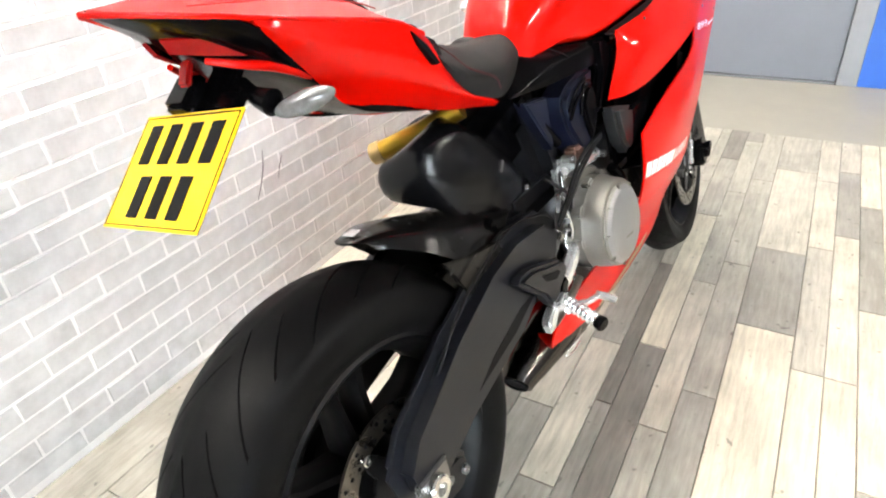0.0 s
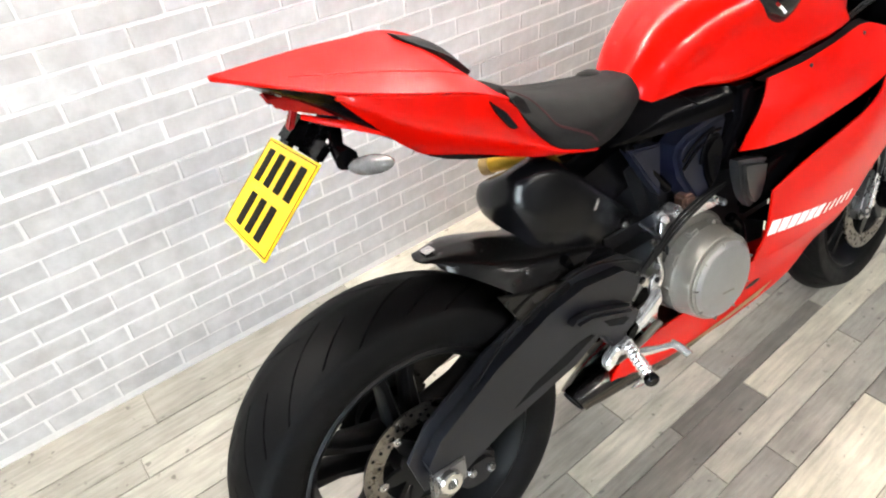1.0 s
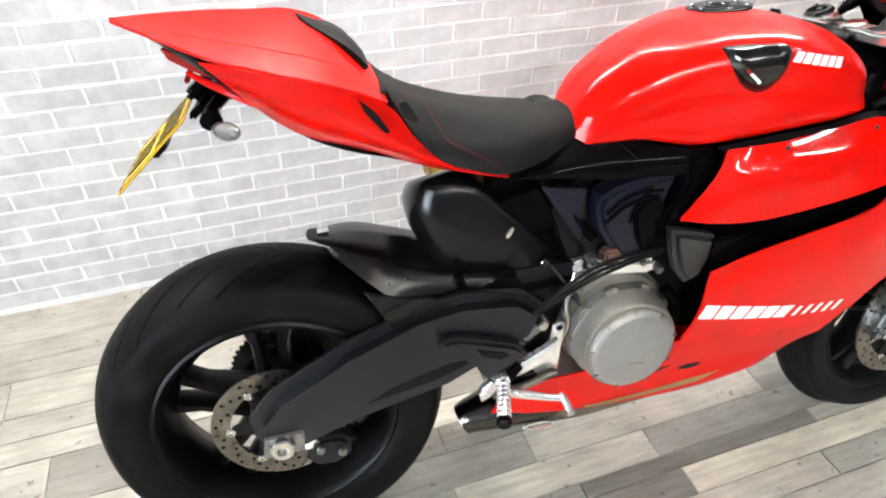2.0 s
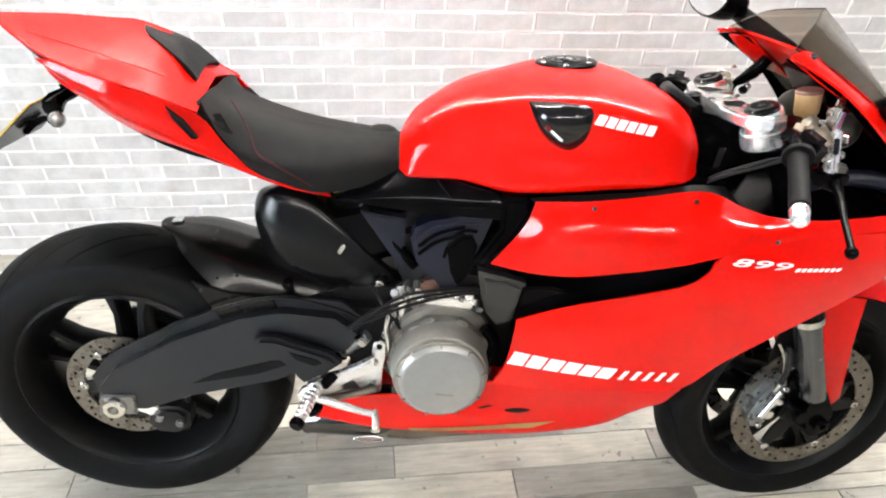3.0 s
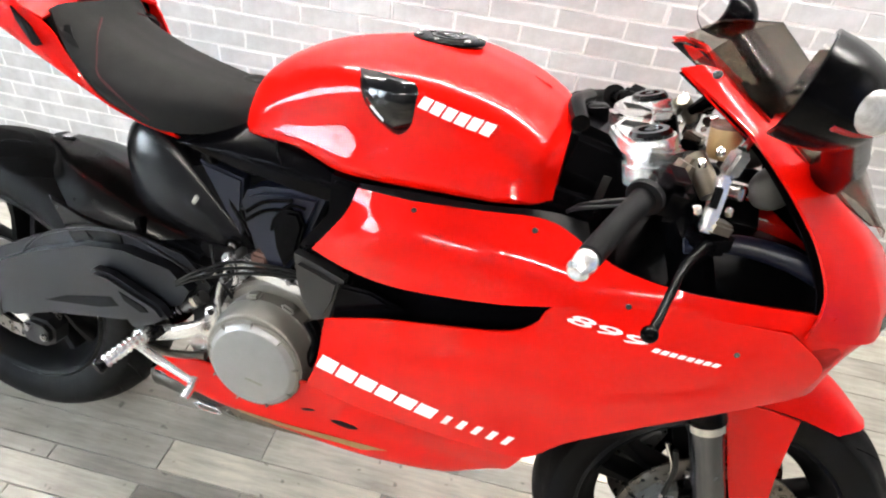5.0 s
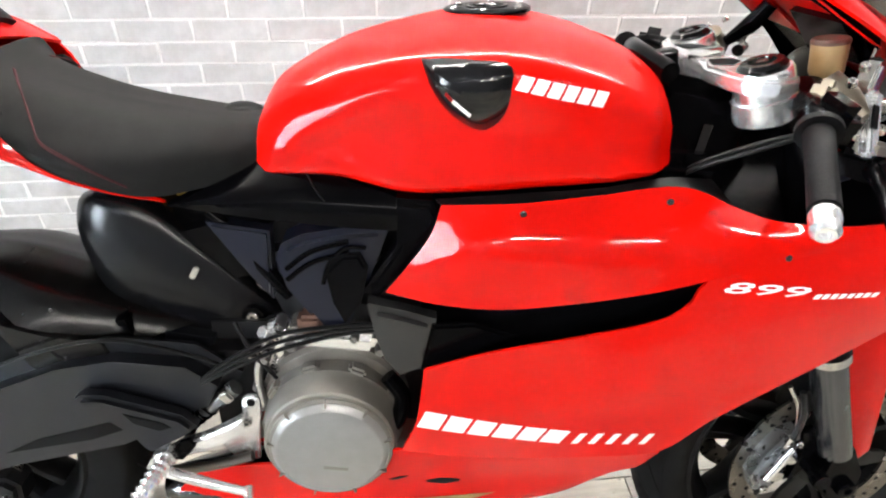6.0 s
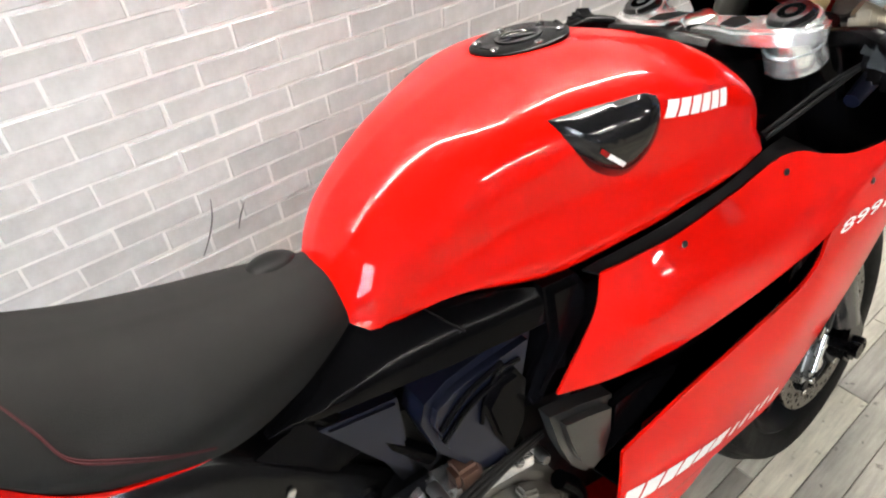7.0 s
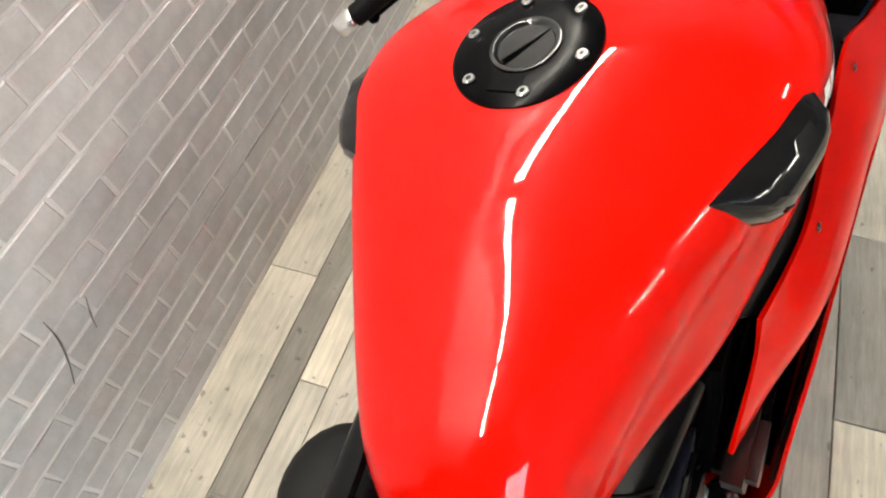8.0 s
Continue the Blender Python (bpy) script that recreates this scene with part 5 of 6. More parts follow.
part("cockpit_floor", plan([(1.20, -0.200), (1.42, -0.190), (1.50, -0.150), (1.54, -0.07), (1.54, 0.07), (1.50, 0.150), (1.42, 0.190), (1.20, 0.200)], 0.728, 0.734, 0.001), BLACK, bike, "black cockpit floor")
part("dash", block((0.03, 0.15, 0.085), (1.335, 0, 0.965), (0, -38, 0), 0.010), BLACK, bike, "black instrument panel")

# ---- frame, engine and rear end ----
part("frame_body", block((0.34, 0.20, 0.15), (0.80, 0, 0.735), (0, 0, 0), 0.03), BLACK, bike, "black monocoque frame")
part("engine_block", block((0.36, 0.20, 0.26), (0.80, 0.0, 0.49), (0, 10, 0), 0.03), FRAME_GREY, bike, "dark cast engine")
part("rear_airbox", block((0.24, 0.15, 0.15), (0.53, 0.02, 0.675), (0, -14, 0), 0.03), BLACK, bike, "black box under the seat")
part("rear_head", block((0.14, 0.18, 0.20), (0.64, 0, 0.63), (0, -18, 0), 0.03), FRAME_GREY, bike, "dark rear cylinder head")
part("gearbox", block((0.24, 0.20, 0.20), (0.57, 0.0, 0.46), (0, 0, 0), 0.03), FRAME_GREY, bike, "dark cast gearbox")
for s in SIDES:
    part("subframe_panel", skin([
        [(0.468, -0.105, 0.772), (0.53, -0.085, 0.797), (0.59, -0.078, 0.818), (0.64, -0.090, 0.814), (0.70, -0.112, 0.800), (0.757, -0.134, 0.788), (0.79, -0.142, 0.768)],
        [(0.469, -0.112, 0.769), (0.53, -0.118, 0.777), (0.59, -0.122, 0.782), (0.64, -0.126, 0.783), (0.70, -0.134, 0.778), (0.757, -0.142, 0.771), (0.79, -0.145, 0.760)],
        [(0.470, -0.108, 0.766), (0.53, -0.118, 0.761), (0.59, -0.122, 0.753), (0.64, -0.128, 0.749), (0.70, -0.134, 0.745), (0.757, -0.140, 0.743), (0.79, -0.142, 0.750)]], 30, 10, 0.006, flip=s), BLACK, bike, "black subframe side panel")
    part("panel_joint", tube([(0.640, -0.092 * s, 0.8155), (0.658, -0.120 * s, 0.796), (0.672, -0.1325 * s, 0.781)], 0.0012, 6), INK_SHADE, bike, "dark joint line")
    hub = part("pivot_boss", lathe([(0, 0.026), (0.012, 0.026), (0.016, 0.022), (0.016, 0)], (0.785, -0.124 * s, 0.756), (0, -s, 0), 28), BLACK, bike, "black frame boss")
    part("pivot_bolt", bolt((0.785, -0.139 * s, 0.756), 0.011, (0, -s, 0), 0.007), STEEL, hub, "bright socket bolt")
    part("frame_leg", plate([(0.762, 0.790), (0.806, 0.785), (0.818, 0.763), (0.812, 0.730), (0.785, 0.702), (0.752, 0.668), (0.736, 0.648), (0.715, 0.655), (0.738, 0.690), (0.762, 0.725)], -0.152 * s, -0.105 * s, 0.008), BLACK, bike, "black frame leg")
    part("frame_foot", plate([(0.724, 0.660), (0.770, 0.648), (0.812, 0.634), (0.806, 0.592), (0.790, 0.556), (0.764, 0.545), (0.744, 0.572), (0.732, 0.612)], -0.188 * s, -0.150 * s, 0.010), GUNMETAL, bike, "gunmetal frame foot")
    part("gusset", plate([(0.512, 0.745), (0.594, 0.730), (0.592, 0.690), (0.588, 0.625), (0.560, 0.665)], -0.114 * s, -0.085 * s, 0.004), BLUE_SHEEN, bike, "black subframe gusset with a painted blue sheen")
    part("subframe_strut", tube([(0.515, -0.098 * s, 0.755), (0.565, -0.104 * s, 0.690), (0.612, -0.108 * s, 0.630)], 0.010, 10), BLACK, bike, "black subframe strut")
    cover = part("belt_cover", plate([(0.603, 0.700), (0.612, 0.722), (0.640, 0.735), (0.685, 0.742), (0.752, 0.746), (0.738, 0.705), (0.718, 0.650), (0.690, 0.588), (0.655, 0.590), (0.613, 0.655)], -0.140 * s, -0.080 * s, 0.010), BLUE_SHEEN, bike, "black belt cover")
    part("cover_panel", plate([(0.668, 0.690), (0.690, 0.712), (0.714, 0.714), (0.724, 0.692), (0.714, 0.642), (0.690, 0.608), (0.676, 0.640)], -0.151 * s, -0.135 * s, 0.005), BLACK, cover)
    part("cover_edge", tube([(0.664, -0.142 * s, 0.668), (0.672, -0.143 * s, 0.694), (0.694, -0.143 * s, 0.720), (0.722, -0.142 * s, 0.720)], 0.003, 8), BLACK, cover)
    for dz in (0.0, 0.016):
        part("cover_rib", tube([(0.618, -0.141 * s, 0.690 - dz), (0.652, -0.143 * s, 0.716 - dz), (0.70, -0.143 * s, 0.730 - dz)], 0.0035, 8), BLACK, cover)
    part("cover_bolt", bolt((0.716, -0.140 * s, 0.690), 0.006, (0, -s, 0), 0.006), STEEL, cover)
clutch = part("clutch_cover", lathe([(0.0, 0.100), (0.024, 0.100), (0.028, 0.0965), (0.050, 0.0935), (0.060, 0.0915), (0.062, 0.089), (0.062, 0)], (0.663, -0.126, 0.432), (0, -1, 0), 72), CLUTCH_RIM, bike, "bronze-grey cast clutch cover")
cover_plate = part("cover_plate", lathe([(0, 0.0865), (0.006, 0.0860), (0.0085, 0.084), (0.0150, 0.075), (0.0162, 0.072), (0.0162, 0)], (0.665, -0.1835, 0.428), (0, -1, 0), 72), CLUTCH, clutch, "titanium-grey round cover plate")
for k in range(9):
    a = 2 * math.pi * k / 9 + 0.2
    part("cover_notch", block((0.0022, 0.007, 0.014), (0.665 + 0.081 * math.cos(a), -0.1935, 0.428 + 0.081 * math.sin(a)), (0, 90 - math.degrees(a), 0), 0.0005), CLUTCH_RIM, cover_plate)
part("cover_ring", lathe([(0, 0.087), (0.008, 0.087), (0.011, 0.084), (0.011, 0.0)], (0.665, -0.182, 0.428), (0, -1, 0), 64), CLUTCH_RIM, clutch)
part("cover_print", block((0.034, 0.0006, 0.0045), (0.672, -0.1998, 0.399), (0, 8, 0), 0), CLUTCH_RIM, cover_plate)
for k in range(9):
    a = 2 * math.pi * k / 9 + 0.45
    part("cover_lug", block((0.026, 0.020, 0.012), (0.663 + 0.097 * math.cos(a), -0.143, 0.439 + 0.097 * math.sin(a)), (0, 90 - math.degrees(a), 0), 0.004), CLUTCH_RIM, clutch)
    part("cover_screw", bolt((0.663 + 0.0925 * math.cos(a), -0.143, 0.439 + 0.0925 * math.sin(a)), 0.0055, (0, -1, 0), 0.006), STEEL, clutch)
part("crankcase_rim", lathe([(0.0, 0.110), (0.030, 0.110), (0.036, 0.104), (0.036, 0.08)], (0.663, -0.088, 0.443), (0, -1, 0), 64), CLUTCH_RIM, bike, "grey cast crankcase rim")
part("crankcase_top", block((0.13, 0.05, 0.03), (0.665, -0.115, 0.572), (0, 8, 0), 0.008), SILVER, bike, "bare cast crankcase top")
for x, z, r in ((0.612, 0.566, 0.008), (0.640, 0.578, 0.007), (0.700, 0.578, 0.007), (0.735, 0.556, 0.008), (0.600, 0.600, 0.008), (0.575, 0.545, 0.007)):
    part("crankcase_boss", lathe([(0, r), (0.022, r), (0.026, r * 0.7), (0.026, 0)], (x, -0.120, z), (0, -1, 0), 16), FORK, bike, "satin crankcase boss")
part("sensor", block((0.034, 0.03, 0.03), (0.640, -0.125, 0.598), (0, 0, 0), 0.006), COPPER, bike, "brown engine sensor")
part("sensor_clip", block((0.03, 0.012, 0.008), (0.638, -0.142, 0.577), (0, 6, 0), 0.002), SILVER, bike, "silver sensor clip")
for dz in (0.0, 0.012, 0.024):
    part("loom", tube([(0.485, -0.150, 0.512 + dz * 0.3), (0.53, -0.155, 0.540 + dz * 0.7), (0.60, -0.152, 0.570 + dz), (0.68, -0.146, 0.588 + dz * 0.6), (0.74, -0.140, 0.592 + dz * 0.4)], 0.0030, 8), CABLE, bike, "black engine hose")
part("water_hose", tube([(0.745, -0.150, 0.52), (0.765, -0.155, 0.49), (0.760, -0.160, 0.455), (0.750, -0.150, 0.43)], 0.012, 12), BLACK, bike, "black water hose")

# footrest side plate
for s in SIDES:
    rest = part("footrest_bracket", plate([(0.509, 0.474), (0.511, 0.486), (0.523, 0.493), (0.534, 0.486), (0.533, 0.455), (0.529, 0.434), (0.525, 0.372), (0.496, 0.365), (0.472, 0.398), (0.494, 0.424), (0.507, 0.446)], -0.136 * s, -0.124 * s, 0.003), SILVER, bike, "silver footrest bracket")
    part("bracket_arm", plate([(0.371, 0.356), (0.366, 0.374), (0.374, 0.389), (0.423, 0.422), (0.453, 0.434), (0.493, 0.456), (0.514, 0.470), (0.514, 0.446), (0.486, 0.424), (0.46, 0.409), (0.41, 0.391), (0.385, 0.362)], -0.158 * s, -0.138 * s, 0.004), SILVER, rest)
    part("bracket_lower", tube([(0.392, -0.152 * s, 0.366), (0.458, -0.150 * s, 0.374), (0.518, -0.146 * s, 0.390)], 0.0075, 10), BURNT, rest)
    # raised black disc for the shade in the hole
    part("bracket_hole", lathe([(0, 0.006), (0.001, 0.006), (0.001, 0)], (0.5225, -0.1362 * s, 0.4815), (0, -s, 0), 16), INK_SHADE, rest)
    for x, z in ((0.508, 0.392), (0.514, 0.446)):
        part("bracket_bolt", bolt((x, -0.136 * s, z), 0.007, (0, -s, 0), 0.006), STEEL, rest)
    part("heel_guard", plate([(0.40, 0.400), (0.425, 0.432), (0.440, 0.438), (0.446, 0.424), (0.425, 0.398)], -0.163 * s, -0.158 * s, 0.001), BLACK, rest)
    part("peg_mount", block((0.030, 0.026, 0.026), (0.403, -0.164 * s, 0.408), (0, -20, 0), 0.005), SILVER, rest)
    peg = part("footpeg", tube([(0.405, -0.172 * s, 0.410), (0.396, -0.205 * s, 0.402), (0.384, -0.243 * s, 0.391)], [0.0095, 0.0115, 0.0105], 12), SILVER, bike, "knurled silver footpeg")
    for k in range(7):
        u = 0.12 + 0.13 * k
        part("peg_ring", lathe([(-0.002, 0.0118), (0.0, 0.0134), (0.002, 0.0118)], (0.405 - 0.021 * u, (-0.172 - 0.071 * u) * s, 0.410 - 0.019 * u), (-0.27, -0.93 * s, -0.25), 12), SILVER, peg)
    part("peg_end", lathe([(-0.002, 0.0125), (0.008, 0.0140), (0.012, 0.011), (0.012, 0)], (0.384, -0.243 * s, 0.391), (-0.27, -0.93 * s, -0.25), 16), BLACK, peg, "black rounded peg end")
    pedal = part("foot_pedal", tube([(0.405, -0.176 * s, 0.390), (0.444, -0.180 * s, 0.379), (0.482, -0.181 * s, 0.366), (0.517, -0.182 * s, 0.357)], [0.008, 0.0085, 0.007, 0.007], 10), SILVER, bike, "silver foot pedal")
    part("pedal_tip", tube([(0.516, -0.176 * s, 0.358), (0.520, -0.195 * s, 0.353), (0.521, -0.216 * s, 0.346)], 0.0085, 10), SILVER, pedal)
part("rear_master_cylinder", tube([(0.426, -0.122, 0.430), (0.455, -0.122, 0.458), (0.500, -0.122, 0.498)], [0.008, 0.012, 0.012], 14), FORK, bike, "satin rear brake cylinder")
for k in range(4):
    part("boot_ring", lathe([(-0.003, 0.010), (0.0, 0.0135), (0.003, 0.010)], (0.432 + 0.009 * k, -0.122, 0.436 + 0.008 * k), (0.74, 0, 0.67), 14), BLACK, bike)
part("cylinder_fitting", block((0.016, 0.014, 0.020), (0.490, -0.134, 0.492), (0, -38, 0), 0.003), STEEL, bike, "bright hose fitting")
part("arm_gusset", plate([(0.306, 0.494), (0.318, 0.502), (0.350, 0.500), (0.450, 0.462), (0.470, 0.440), (0.440, 0.418), (0.396, 0.394), (0.384, 0.408), (0.374, 0.428)], -0.164, -0.136, 0.007), ARM, arm)
# black sheet for the shade in the gusset's slot, which is not cut
part("gusset_slot", plate([(0.372, 0.474), (0.425, 0.456), (0.436, 0.446), (0.418, 0.440), (0.384, 0.455)], -0.1652, -0.150, 0.001), INK_SHADE, arm)

# pipes, unions and bolts between the gearbox and the clutch cover
part("oil_pipe", tube([(0.532, -0.112, 0.425), (0.540, -0.132, 0.480), (0.536, -0.128, 0.530), (0.552, -0.122, 0.590)], 0.0065, 10), STEEL, bike, "bright oil pipe")
part("casting_rib", plate([(0.546, 0.440), (0.562, 0.452), (0.564, 0.520), (0.574, 0.575), (0.566, 0.606), (0.552, 0.600), (0.554, 0.560), (0.544, 0.510)], -0.116, -0.098, 0.004), SILVER, bike, "bare cast rib of the crankcase")
for x, y, z in ((0.556, -0.117, 0.470), (0.557, -0.117, 0.530), (0.566, -0.117, 0.585), (0.530, -0.118, 0.556), (0.586, -0.122, 0.598)):
    part("crankcase_bolt", bolt((x, y, z), 0.0075, (0, -1, 0), 0.009), STEEL, bike, "bright crankcase bolt")
part("pipe_union", lathe([(-0.008, 0.010), (0.008, 0.010), (0.010, 0.008), (0.010, 0)], (0.553, -0.126, 0.594), (-0.4, -0.6, 0.6), 6), SILVER, bike, "silver pipe union")
part("sensor_lead", tube([(0.508, -0.110, 0.600), (0.528, -0.130, 0.574), (0.548, -0.136, 0.548), (0.560, -0.128, 0.520)], 0.0032, 8), CABLE, bike, "black sensor lead")
for x, z in ((0.535, 0.505), (0.544, 0.556)):
    part("hose_clip", lathe([(-0.005, 0.0085), (0.005, 0.0085)], (x, -0.128, z), (0.2, 0, 1), 14), FORK, bike, "steel hose clip")

# heat shield, mudguard, shock
# a curved wall wrapped round the rear cylinder's pipe: its way in plan, its foot and its head
WRAP = [(0.322, 0.100, 0.650, 0.700), (0.293, 0.082, 0.648, 0.712), (0.284, 0.044, 0.646, 0.726), (0.284, 0.004, 0.642, 0.742), (0.294, -0.030, 0.632, 0.752), (0.326, -0.052, 0.590, 0.756), (0.385, -0.060, 0.540, 0.742), (0.455, -0.060, 0.505, 0.690), (0.520, -0.054, 0.496, 0.630), (0.560, -0.042, 0.515, 0.590)]


def ring_of(rise, inward, lift=0.0):
    return [(x + (0.44 - x) * inward, y + (0.05 - y) * inward, low + (top - low) * rise + lift) for x, y, low, top in WRAP]


shield = part("heat_shield", skin([ring_of(0.0, 0.06), ring_of(0.03, 0.0), ring_of(0.5, -0.05), ring_of(0.86, 0.0), ring_of(0.98, 0.08), ring_of(1.0, 0.25, 0.003), ring_of(1.0, 0.6, 0.004)], 40, 26, 0.004), SHIELD, bike, "black moulded heat shield")
part("shield_core", skin([ring_of(-0.05, 0.25), ring_of(0.5, 0.2), ring_of(0.9, 0.2)], 24, 8, 0.004), BLACK, shield)
part("shield_hem", tube(ring_of(0.0, 0.04), 0.0035, 8), SHIELD, shield)
part("shield_boss", lathe([(0, 0.020), (0.008, 0.020), (0.012, 0.016), (0.012, 0)], (0.518, -0.050, 0.576), (0, -1, 0), 20), BLACK, shield)
part("shield_bolt", bolt((0.518, -0.060, 0.576), 0.009, (0, -1, 0), 0.006), STEEL, shield, "bright bolt")
part("shield_clip", block((0.008, 0.006, 0.022), (0.447, -0.064, 0.650), (0, 30, 0), 0.002), STEEL, shield)
shock = part("rear_shock", tube([(0.38, 0.137, 0.712), (0.42, 0.06, 0.735), (0.455, -0.015, 0.762)], 0.019, 18), GOLD, bike, "gold shock absorber body")
part("shock_knob", lathe([(-0.012, 0.022), (0.008, 0.022), (0.012, 0.018), (0.012, 0.010), (0.004, 0.009), (0.004, 0)], (0.376, 0.145, 0.710), (-0.45, 0.87, -0.2), 20), BRONZE, shock)
hugger = part("rear_mudguard", skin([
    [(0.135, -0.035, 0.652), (0.178, -0.085, 0.628), (0.225, -0.110, 0.588), (0.258, -0.116, 0.555), (0.292, -0.118, 0.515)],
    [(0.128, -0.032, 0.664), (0.19, -0.068, 0.650), (0.25, -0.085, 0.622), (0.32, -0.090, 0.590), (0.40, -0.090, 0.550)],
    [(0.112, -0.020, 0.672), (0.19, -0.040, 0.660), (0.27, -0.055, 0.630), (0.36, -0.060, 0.594), (0.46, -0.065, 0.560)],
    [(0.106, 0.0, 0.673), (0.20, 0.0, 0.663), (0.29, 0.0, 0.633), (0.38, 0.0, 0.598), (0.48, 0.0, 0.565)]], 26, 16, 0.004, both=True), HUGGER, bike, "black rear mudguard")
part("inner_guard", block((0.02, 0.19, 0.24), (0.392, 0, 0.47), (0, -15, 0), 0.004), BLACK, hugger)
part("mudguard_skirt", plate([(0.19, 0.600), (0.26, 0.575), (0.34, 0.560), (0.36, 0.50), (0.28, 0.47), (0.23, 0.52)], -0.116, -0.106, 0.002), HUGGER, hugger)
part("mudguard_decal", block((0.020, 0.024, 0.001), (0.137, 0.004, 0.6745), (0, -4, 0), 0.0003), SILVER, hugger, "pale sticker")
part("brake_line", tube([(0.06, -0.112, 0.40), (0.16, -0.128, 0.510), (0.27, -0.132, 0.560), (0.37, -0.132, 0.575), (0.47, -0.130, 0.545), (0.52, -0.12, 0.51)], 0.0028, 8), CABLE, bike, "black rear brake line")
rcal = part("rear_caliper", plate([(0.050, 0.268), (0.078, 0.278), (0.112, 0.276), (0.132, 0.258), (0.128, 0.222), (0.098, 0.204), (0.060, 0.208), (0.040, 0.232)], -0.105, -0.055, 0.009), FRAME_GREY, bike, "dark cast rear brake caliper")
part("caliper_mount", plate([(0.00, 0.300), (0.05, 0.292), (0.075, 0.268), (0.05, 0.250), (0.0, 0.280)], -0.098, -0.085, 0.003), SILVER, rcal)
for x, z in ((0.070, 0.255), (0.112, 0.240)):
    part("caliper_piston", lathe([(0, 0.009), (0.005, 0.009), (0.007, 0.007), (0.007, 0)], (x, -0.105, z), (0, -1, 0), 16), FORK, rcal)
part("axle_adjuster", tube([(0.050, -0.128, 0.322), (0.085, -0.128, 0.330)], 0.007, 8), STEEL, arm)

# exhaust and stand
exhaust = part("exhaust", tube([(0.366, -0.060, 0.204), (0.374, -0.060, 0.208), (0.395, -0.061, 0.216), (0.47, -0.062, 0.228), (0.56, -0.055, 0.225)], [0.032, 0.042, 0.049, 0.055, 0.058], 28), PIPE, bike, "dark rounded steel exhaust end")
part("exhaust_mouth", lathe([(0.0, 0.024), (0.003, 0.024), (0.003, 0.020), (-0.004, 0.019), (-0.004, 0)], (0.3655, -0.0600, 0.2030), (-0.92, -0.05, -0.38), 24), INK_SHADE, exhaust, "dark oval mouth")
part("silencer", sections([(0.45, [(0, 0.26), (0.08, 0.255), (0.10, 0.225), (0.085, 0.195), (0, 0.185)]), (0.60, [(0, 0.25), (0.095, 0.245), (0.115, 0.215), (0.10, 0.188), (0, 0.180)]), (0.80, [(0, 0.235), (0.09, 0.23), (0.105, 0.21), (0.09, 0.192), (0, 0.186)])], 14, 16), BURNT, bike, "dull steel silencer under the belly")
stand = part("side_stand", tube([(0.70, 0.10, 0.25), (0.62, 0.19, 0.13), (0.53, 0.262, -0.035)], [0.013, 0.011, 0.010], 12), BLACK, bike, "black side stand")
part("silencer_badge", tube([(0.482, -0.112, 0.200), (0.500, -0.114, 0.208), (0.540, -0.114, 0.206), (0.545, -0.114, 0.196), (0.510, -0.114, 0.192), (0.482, -0.112, 0.200)], 0.0022, 8), SILVER, bike, "bright oval badge on the silencer")

# ---- stance: the bodywork on its wheels, and the front end turned a little to the left ----
BODY = Matrix(((0.963, 0, -0.0166, 0.0069), (0, 1, 0, 0), (0.0327, 0, 0.9496, 0.0238), (0, 0, 0, 1)))
STEER = pose(1.40, 0, 0.30) @ Matrix.Rotation(radians(5.8), 4, Vector((-0.355, 0, 0.935))) @ pose(-1.40, 0, -0.30)
SET = ("rear_wheel", "drive_chain", "heat_shield", "footrest_bracket", "footpeg", "foot_pedal", "rear_master_cylinder", "boot_ring", "cylinder_fitting", "mirror", "mirror_stem", "number_plate", "oil_pipe", "casting_rib", "crankcase_bolt", "pipe_union", "sensor_lead", "hose_clip")
TURNED = ("front_wheel", "fork_leg", "brake_caliper", "front_mudguard")
for ob in bike.children:
    name = ob.name.split(".")[0]
    if name in SET:
        continue
    if name == "brake_disc":
        if ob.bound_box[0][0] < 0.7:
            continue
        m = STEER
    else:
        m = STEER if name in TURNED else BODY
    for piece in (ob, *ob.children_recursive):
        if m == BODY:
            for v in piece.data.vertices:
                v.co.y *= 1.074 - 0.159 * v.co.z
        piece.data.transform(m)

# ---- bricks of the wall ----
PITCH, COURSE, JOINT = 0.1735, 0.0533, 0.0054


def brick_mesh(name, length, height, seed):
    rnd = random.Random(seed)
    bm = bmesh.new()
    bmesh.ops.create_cube(bm, size=1)
    for v in bm.verts:
        v.co = (v.co.x * length + rnd.uniform(-0.0018, 0.0018), v.co.y * 0.012 + rnd.uniform(-0.0008, 0.0008), v.co.z * height + rnd.uniform(-0.0012, 0.0012))
    bmesh.ops.bevel(bm, geom=[e for e in bm.edges if all(v.co.y < 0 for v in e.verts)], offset=0.0022, segments=1, affect="EDGES")
    bmesh.ops.recalc_face_normals(bm, faces=bm.faces)
    data = bpy.data.meshes.new(name)
    bm.to_mesh(data)
    bm.free()
    data.materials.append(BRICK)
    return data


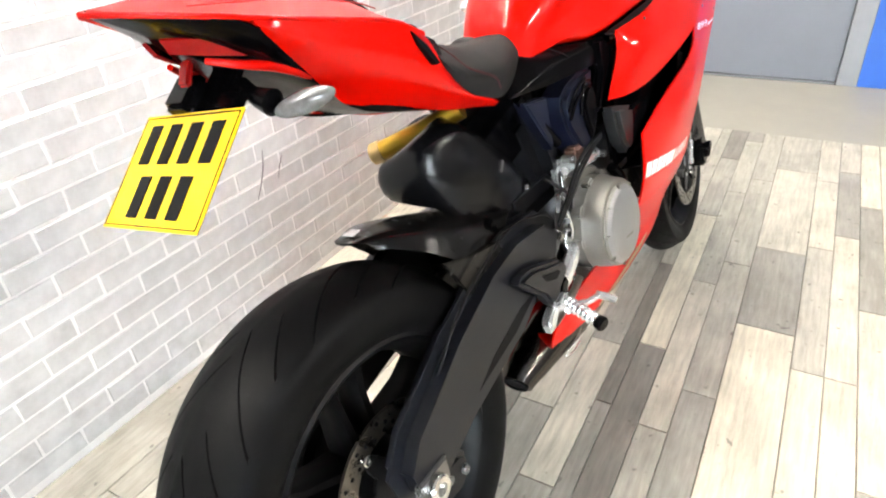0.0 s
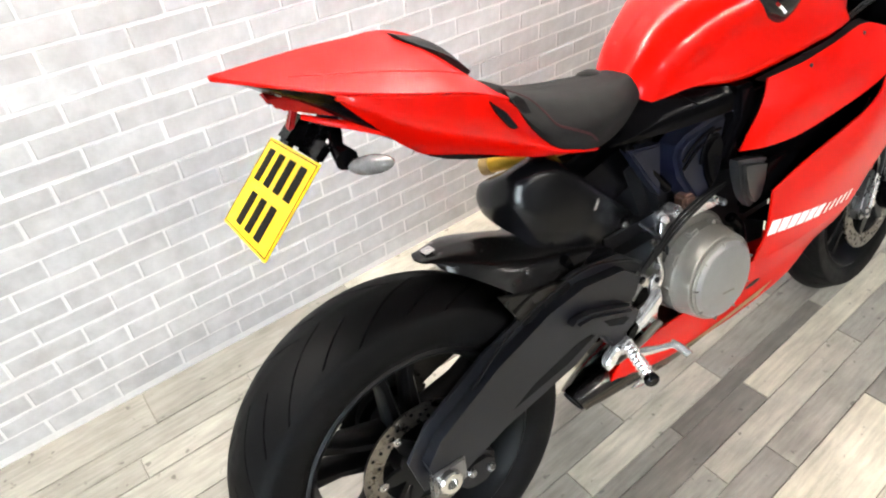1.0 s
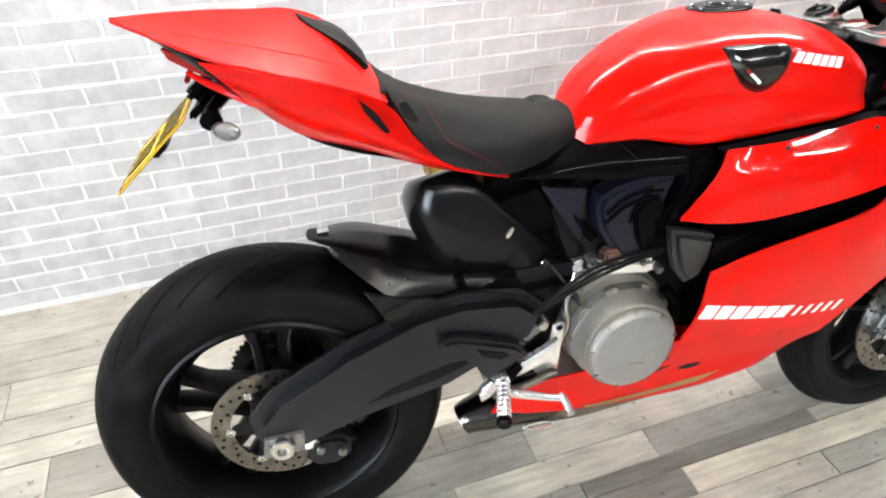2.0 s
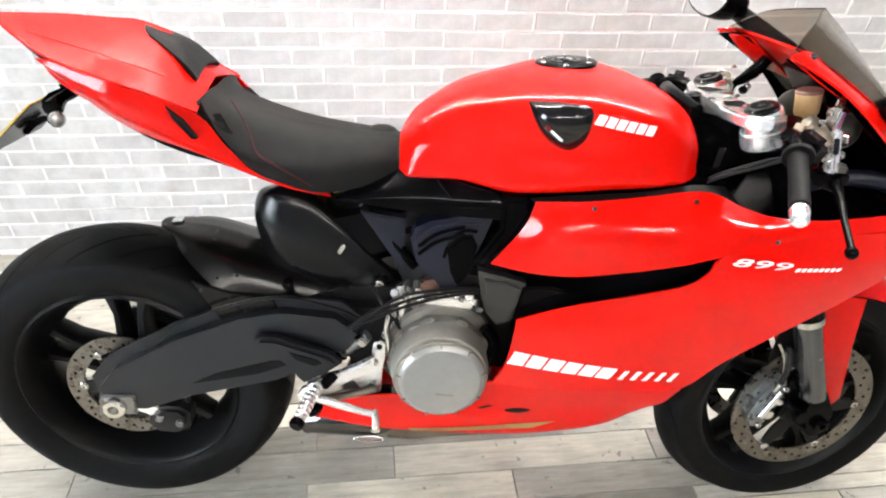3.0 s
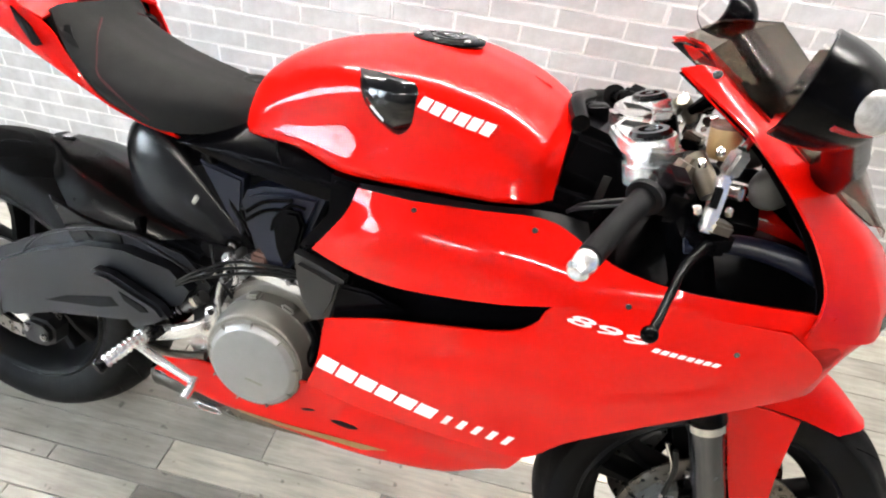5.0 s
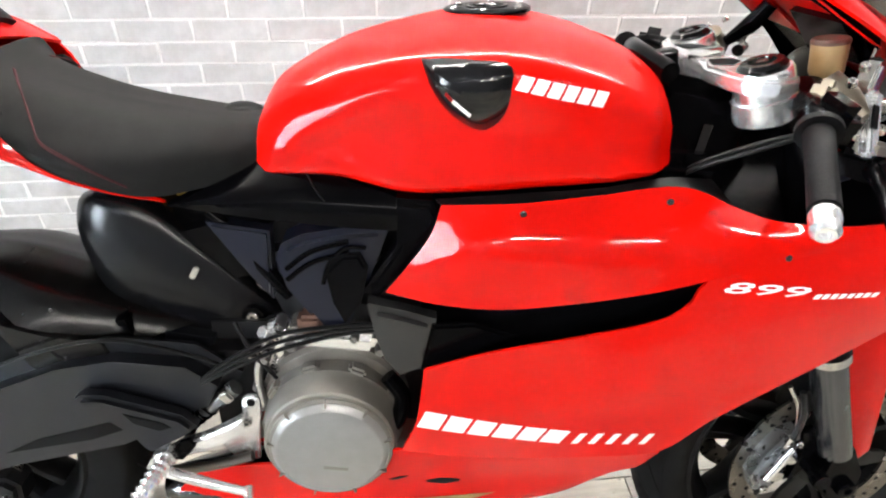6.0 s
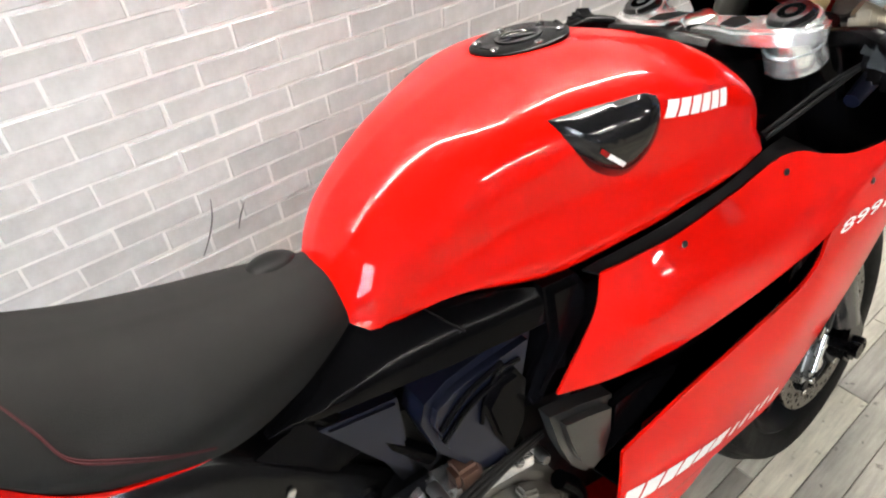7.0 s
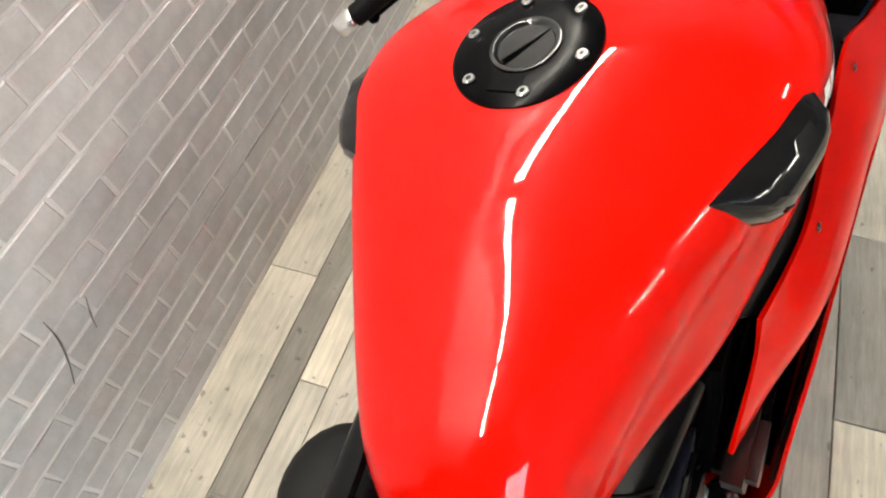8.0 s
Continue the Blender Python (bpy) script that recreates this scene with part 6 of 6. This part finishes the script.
brick_kinds = [brick_mesh("brick", PITCH - JOINT, COURSE - JOINT, 40 + k) for k in range(10)]
rest_v, rest_f = [], []
rnd = random.Random(5)
for c in range(-1, 47):
    z = 0.606 - 11 * COURSE + c * COURSE - COURSE / 2
    start = 0.1293 if c % 2 else 0.0425
    for k in range(-18, 19):
        x = start + (k + 0.5) * PITCH
        if not BACK_X + 0.1 < x < END_X - 0.1 or not 0 < z < CEILING_Z - 0.03:
            continue
        kind = brick_kinds[rnd.randrange(10)]
        if 0.0 <= x < 2.2 and 0.12 < z < 1.45 and len(wall_brick.children) < 300:
            ob = new("brick", kind)
            ob.parent = wall_brick
            ob.matrix_basis = pose(x, WALL_Y + rnd.uniform(-0.0008, 0.0008), z, rnd.uniform(-0.4, 0.4), rnd.uniform(-0.5, 0.5), rnd.uniform(-0.3, 0.3))
        else:
            base = len(rest_v)
            rest_v += [(v.co.x + x, v.co.y + WALL_Y, v.co.z + z) for v in kind.vertices]
            rest_f += [tuple(base + i for i in f.vertices) for f in kind.polygons]
data = bpy.data.meshes.new("far_bricks")
data.from_pydata(rest_v, [], rest_f)
data.materials.append(BRICK)
far_bricks = new("far_bricks", data)
far_bricks.parent = wall_brick
tagged(far_bricks, kind="stuff")

# ---- boards of the floor ----
BANDS = [WALL_Y, 0.73, 0.655, 0.583, 0.46, 0.385, 0.315, 0.18, 0.105, 0.03, -0.06, -0.14, -0.18, -0.25, -0.316, -0.394, -0.537, -0.61, -0.68, -0.745, -0.88]
while BANDS[-1] > SIDE_Y + 0.25:
    BANDS.append(BANDS[-1] - (0.070, 0.072, 0.135)[len(BANDS) % 3])
BANDS.append(SIDE_Y)
# known board ends along a band, and the tone of each board between them, from dark to pale
LAID = {0: ([-0.35, 0.30, 1.07, 1.85], [1, 2, 3, 3, 3]), 1: ([-0.10, 0.55, 1.30], [2, 1, 0, 1]), 2: ([0.10, 0.822, 1.50], [1, 2, 4, 2]), 3: ([0.62, 1.42], [2, 3, 1]), 4: ([0.40, 1.15], [3, 1, 3]),
        9: ([0.55, 1.22, 1.90], [1, 3, 1, 2]), 10: ([0.34, 0.84, 1.50], [2, 3, 1, 3]), 11: ([0.62, 1.28], [1, 0, 2]), 12: ([0.325, 0.87, 1.645], [2, 0, 4, 1]), 13: ([0.588, 1.22, 1.86], [2, 3, 2, 3]),
        14: ([0.20, 0.74, 1.36], [3, 1, 2, 4]), 15: ([0.28, 1.06, 1.49], [2, 4, 1, 3]), 16: ([0.925, 1.55], [4, 2, 3]), 17: ([0.25, 0.925, 1.656, 2.18], [2, 4, 3, 1, 3]), 18: ([0.60, 1.25, 1.90], [1, 3, 1, 4])}
board_meshes = {}
rnd = random.Random(11)
for b, (hi, lo) in enumerate(zip(BANDS, BANDS[1:])):
    width = hi - lo
    ends, tones = LAID.get(b, ([rnd.uniform(0.2, 0.7)], [rnd.randrange(5), rnd.randrange(5)]))
    ends, tones = list(ends), list(tones)
    step = (0.52, 0.64, 0.76) if b < 24 else (1.2, 1.3, 1.4)
    while ends[0] > BACK_X + 0.9:
        ends.insert(0, ends[0] - rnd.choice(step))
        tones.insert(0, rnd.randrange(5))
    while ends[-1] < PLANK_END - 0.5:
        ends.append(ends[-1] + rnd.choice(step))
        tones.append(rnd.randrange(5))
    for x0, x1, shade in zip([BACK_X] + ends, ends + [PLANK_END], tones):
        x1 = min(x1, PLANK_END)
        if b < 12 and x1 < 0.45:  # boards here keep to the two darkest tones
            shade = min(shade, 1)
        elif 0 < b < 9 and x0 > 1.0:
            shade = min(shade, 1)
        elif b < 15 and x0 > 1.3:
            shade = min(shade, 2)
        if x1 - x0 < 0.03:
            continue
        key = (round(x1 - x0, 3), round(width, 3), shade)
        if key not in board_meshes:
            bm = bmesh.new()
            bmesh.ops.create_cube(bm, size=1)
            for v in bm.verts:
                v.co = (v.co.x * (key[0] - 0.0022), v.co.y * (key[1] - 0.0022), v.co.z * 0.008)
            bmesh.ops.bevel(bm, geom=[e for e in bm.edges if all(v.co.z > 0 for v in e.verts)], offset=0.0012, segments=1, affect="EDGES")
            board_meshes[key] = bpy.data.meshes.new("plank")
            bm.to_mesh(board_meshes[key])
            bm.free()
            board_meshes[key].materials.append(WOODS[shade])
        ob = new("plank", board_meshes[key])
        ob.parent = floor
        ob.matrix_basis = pose((x0 + x1) / 2, (hi + lo) / 2, -0.004 + rnd.uniform(-0.0004, 0.0002))

# scuffs on the wall
for points in ([(0.646, 0.482), (0.636, 0.437), (0.616, 0.393), (0.589, 0.350)], [(0.715, 0.442), (0.696, 0.409), (0.684, 0.380)]):
    part("scuff", tube([(x + 0.031, WALL_Y - 0.0062, z - 0.007) for x, z in points], [0.0008] + [0.0017] * (len(points) - 2) + [0.0008], 6), SCUFF, wall_brick, "dark scuff mark", smooth=True)
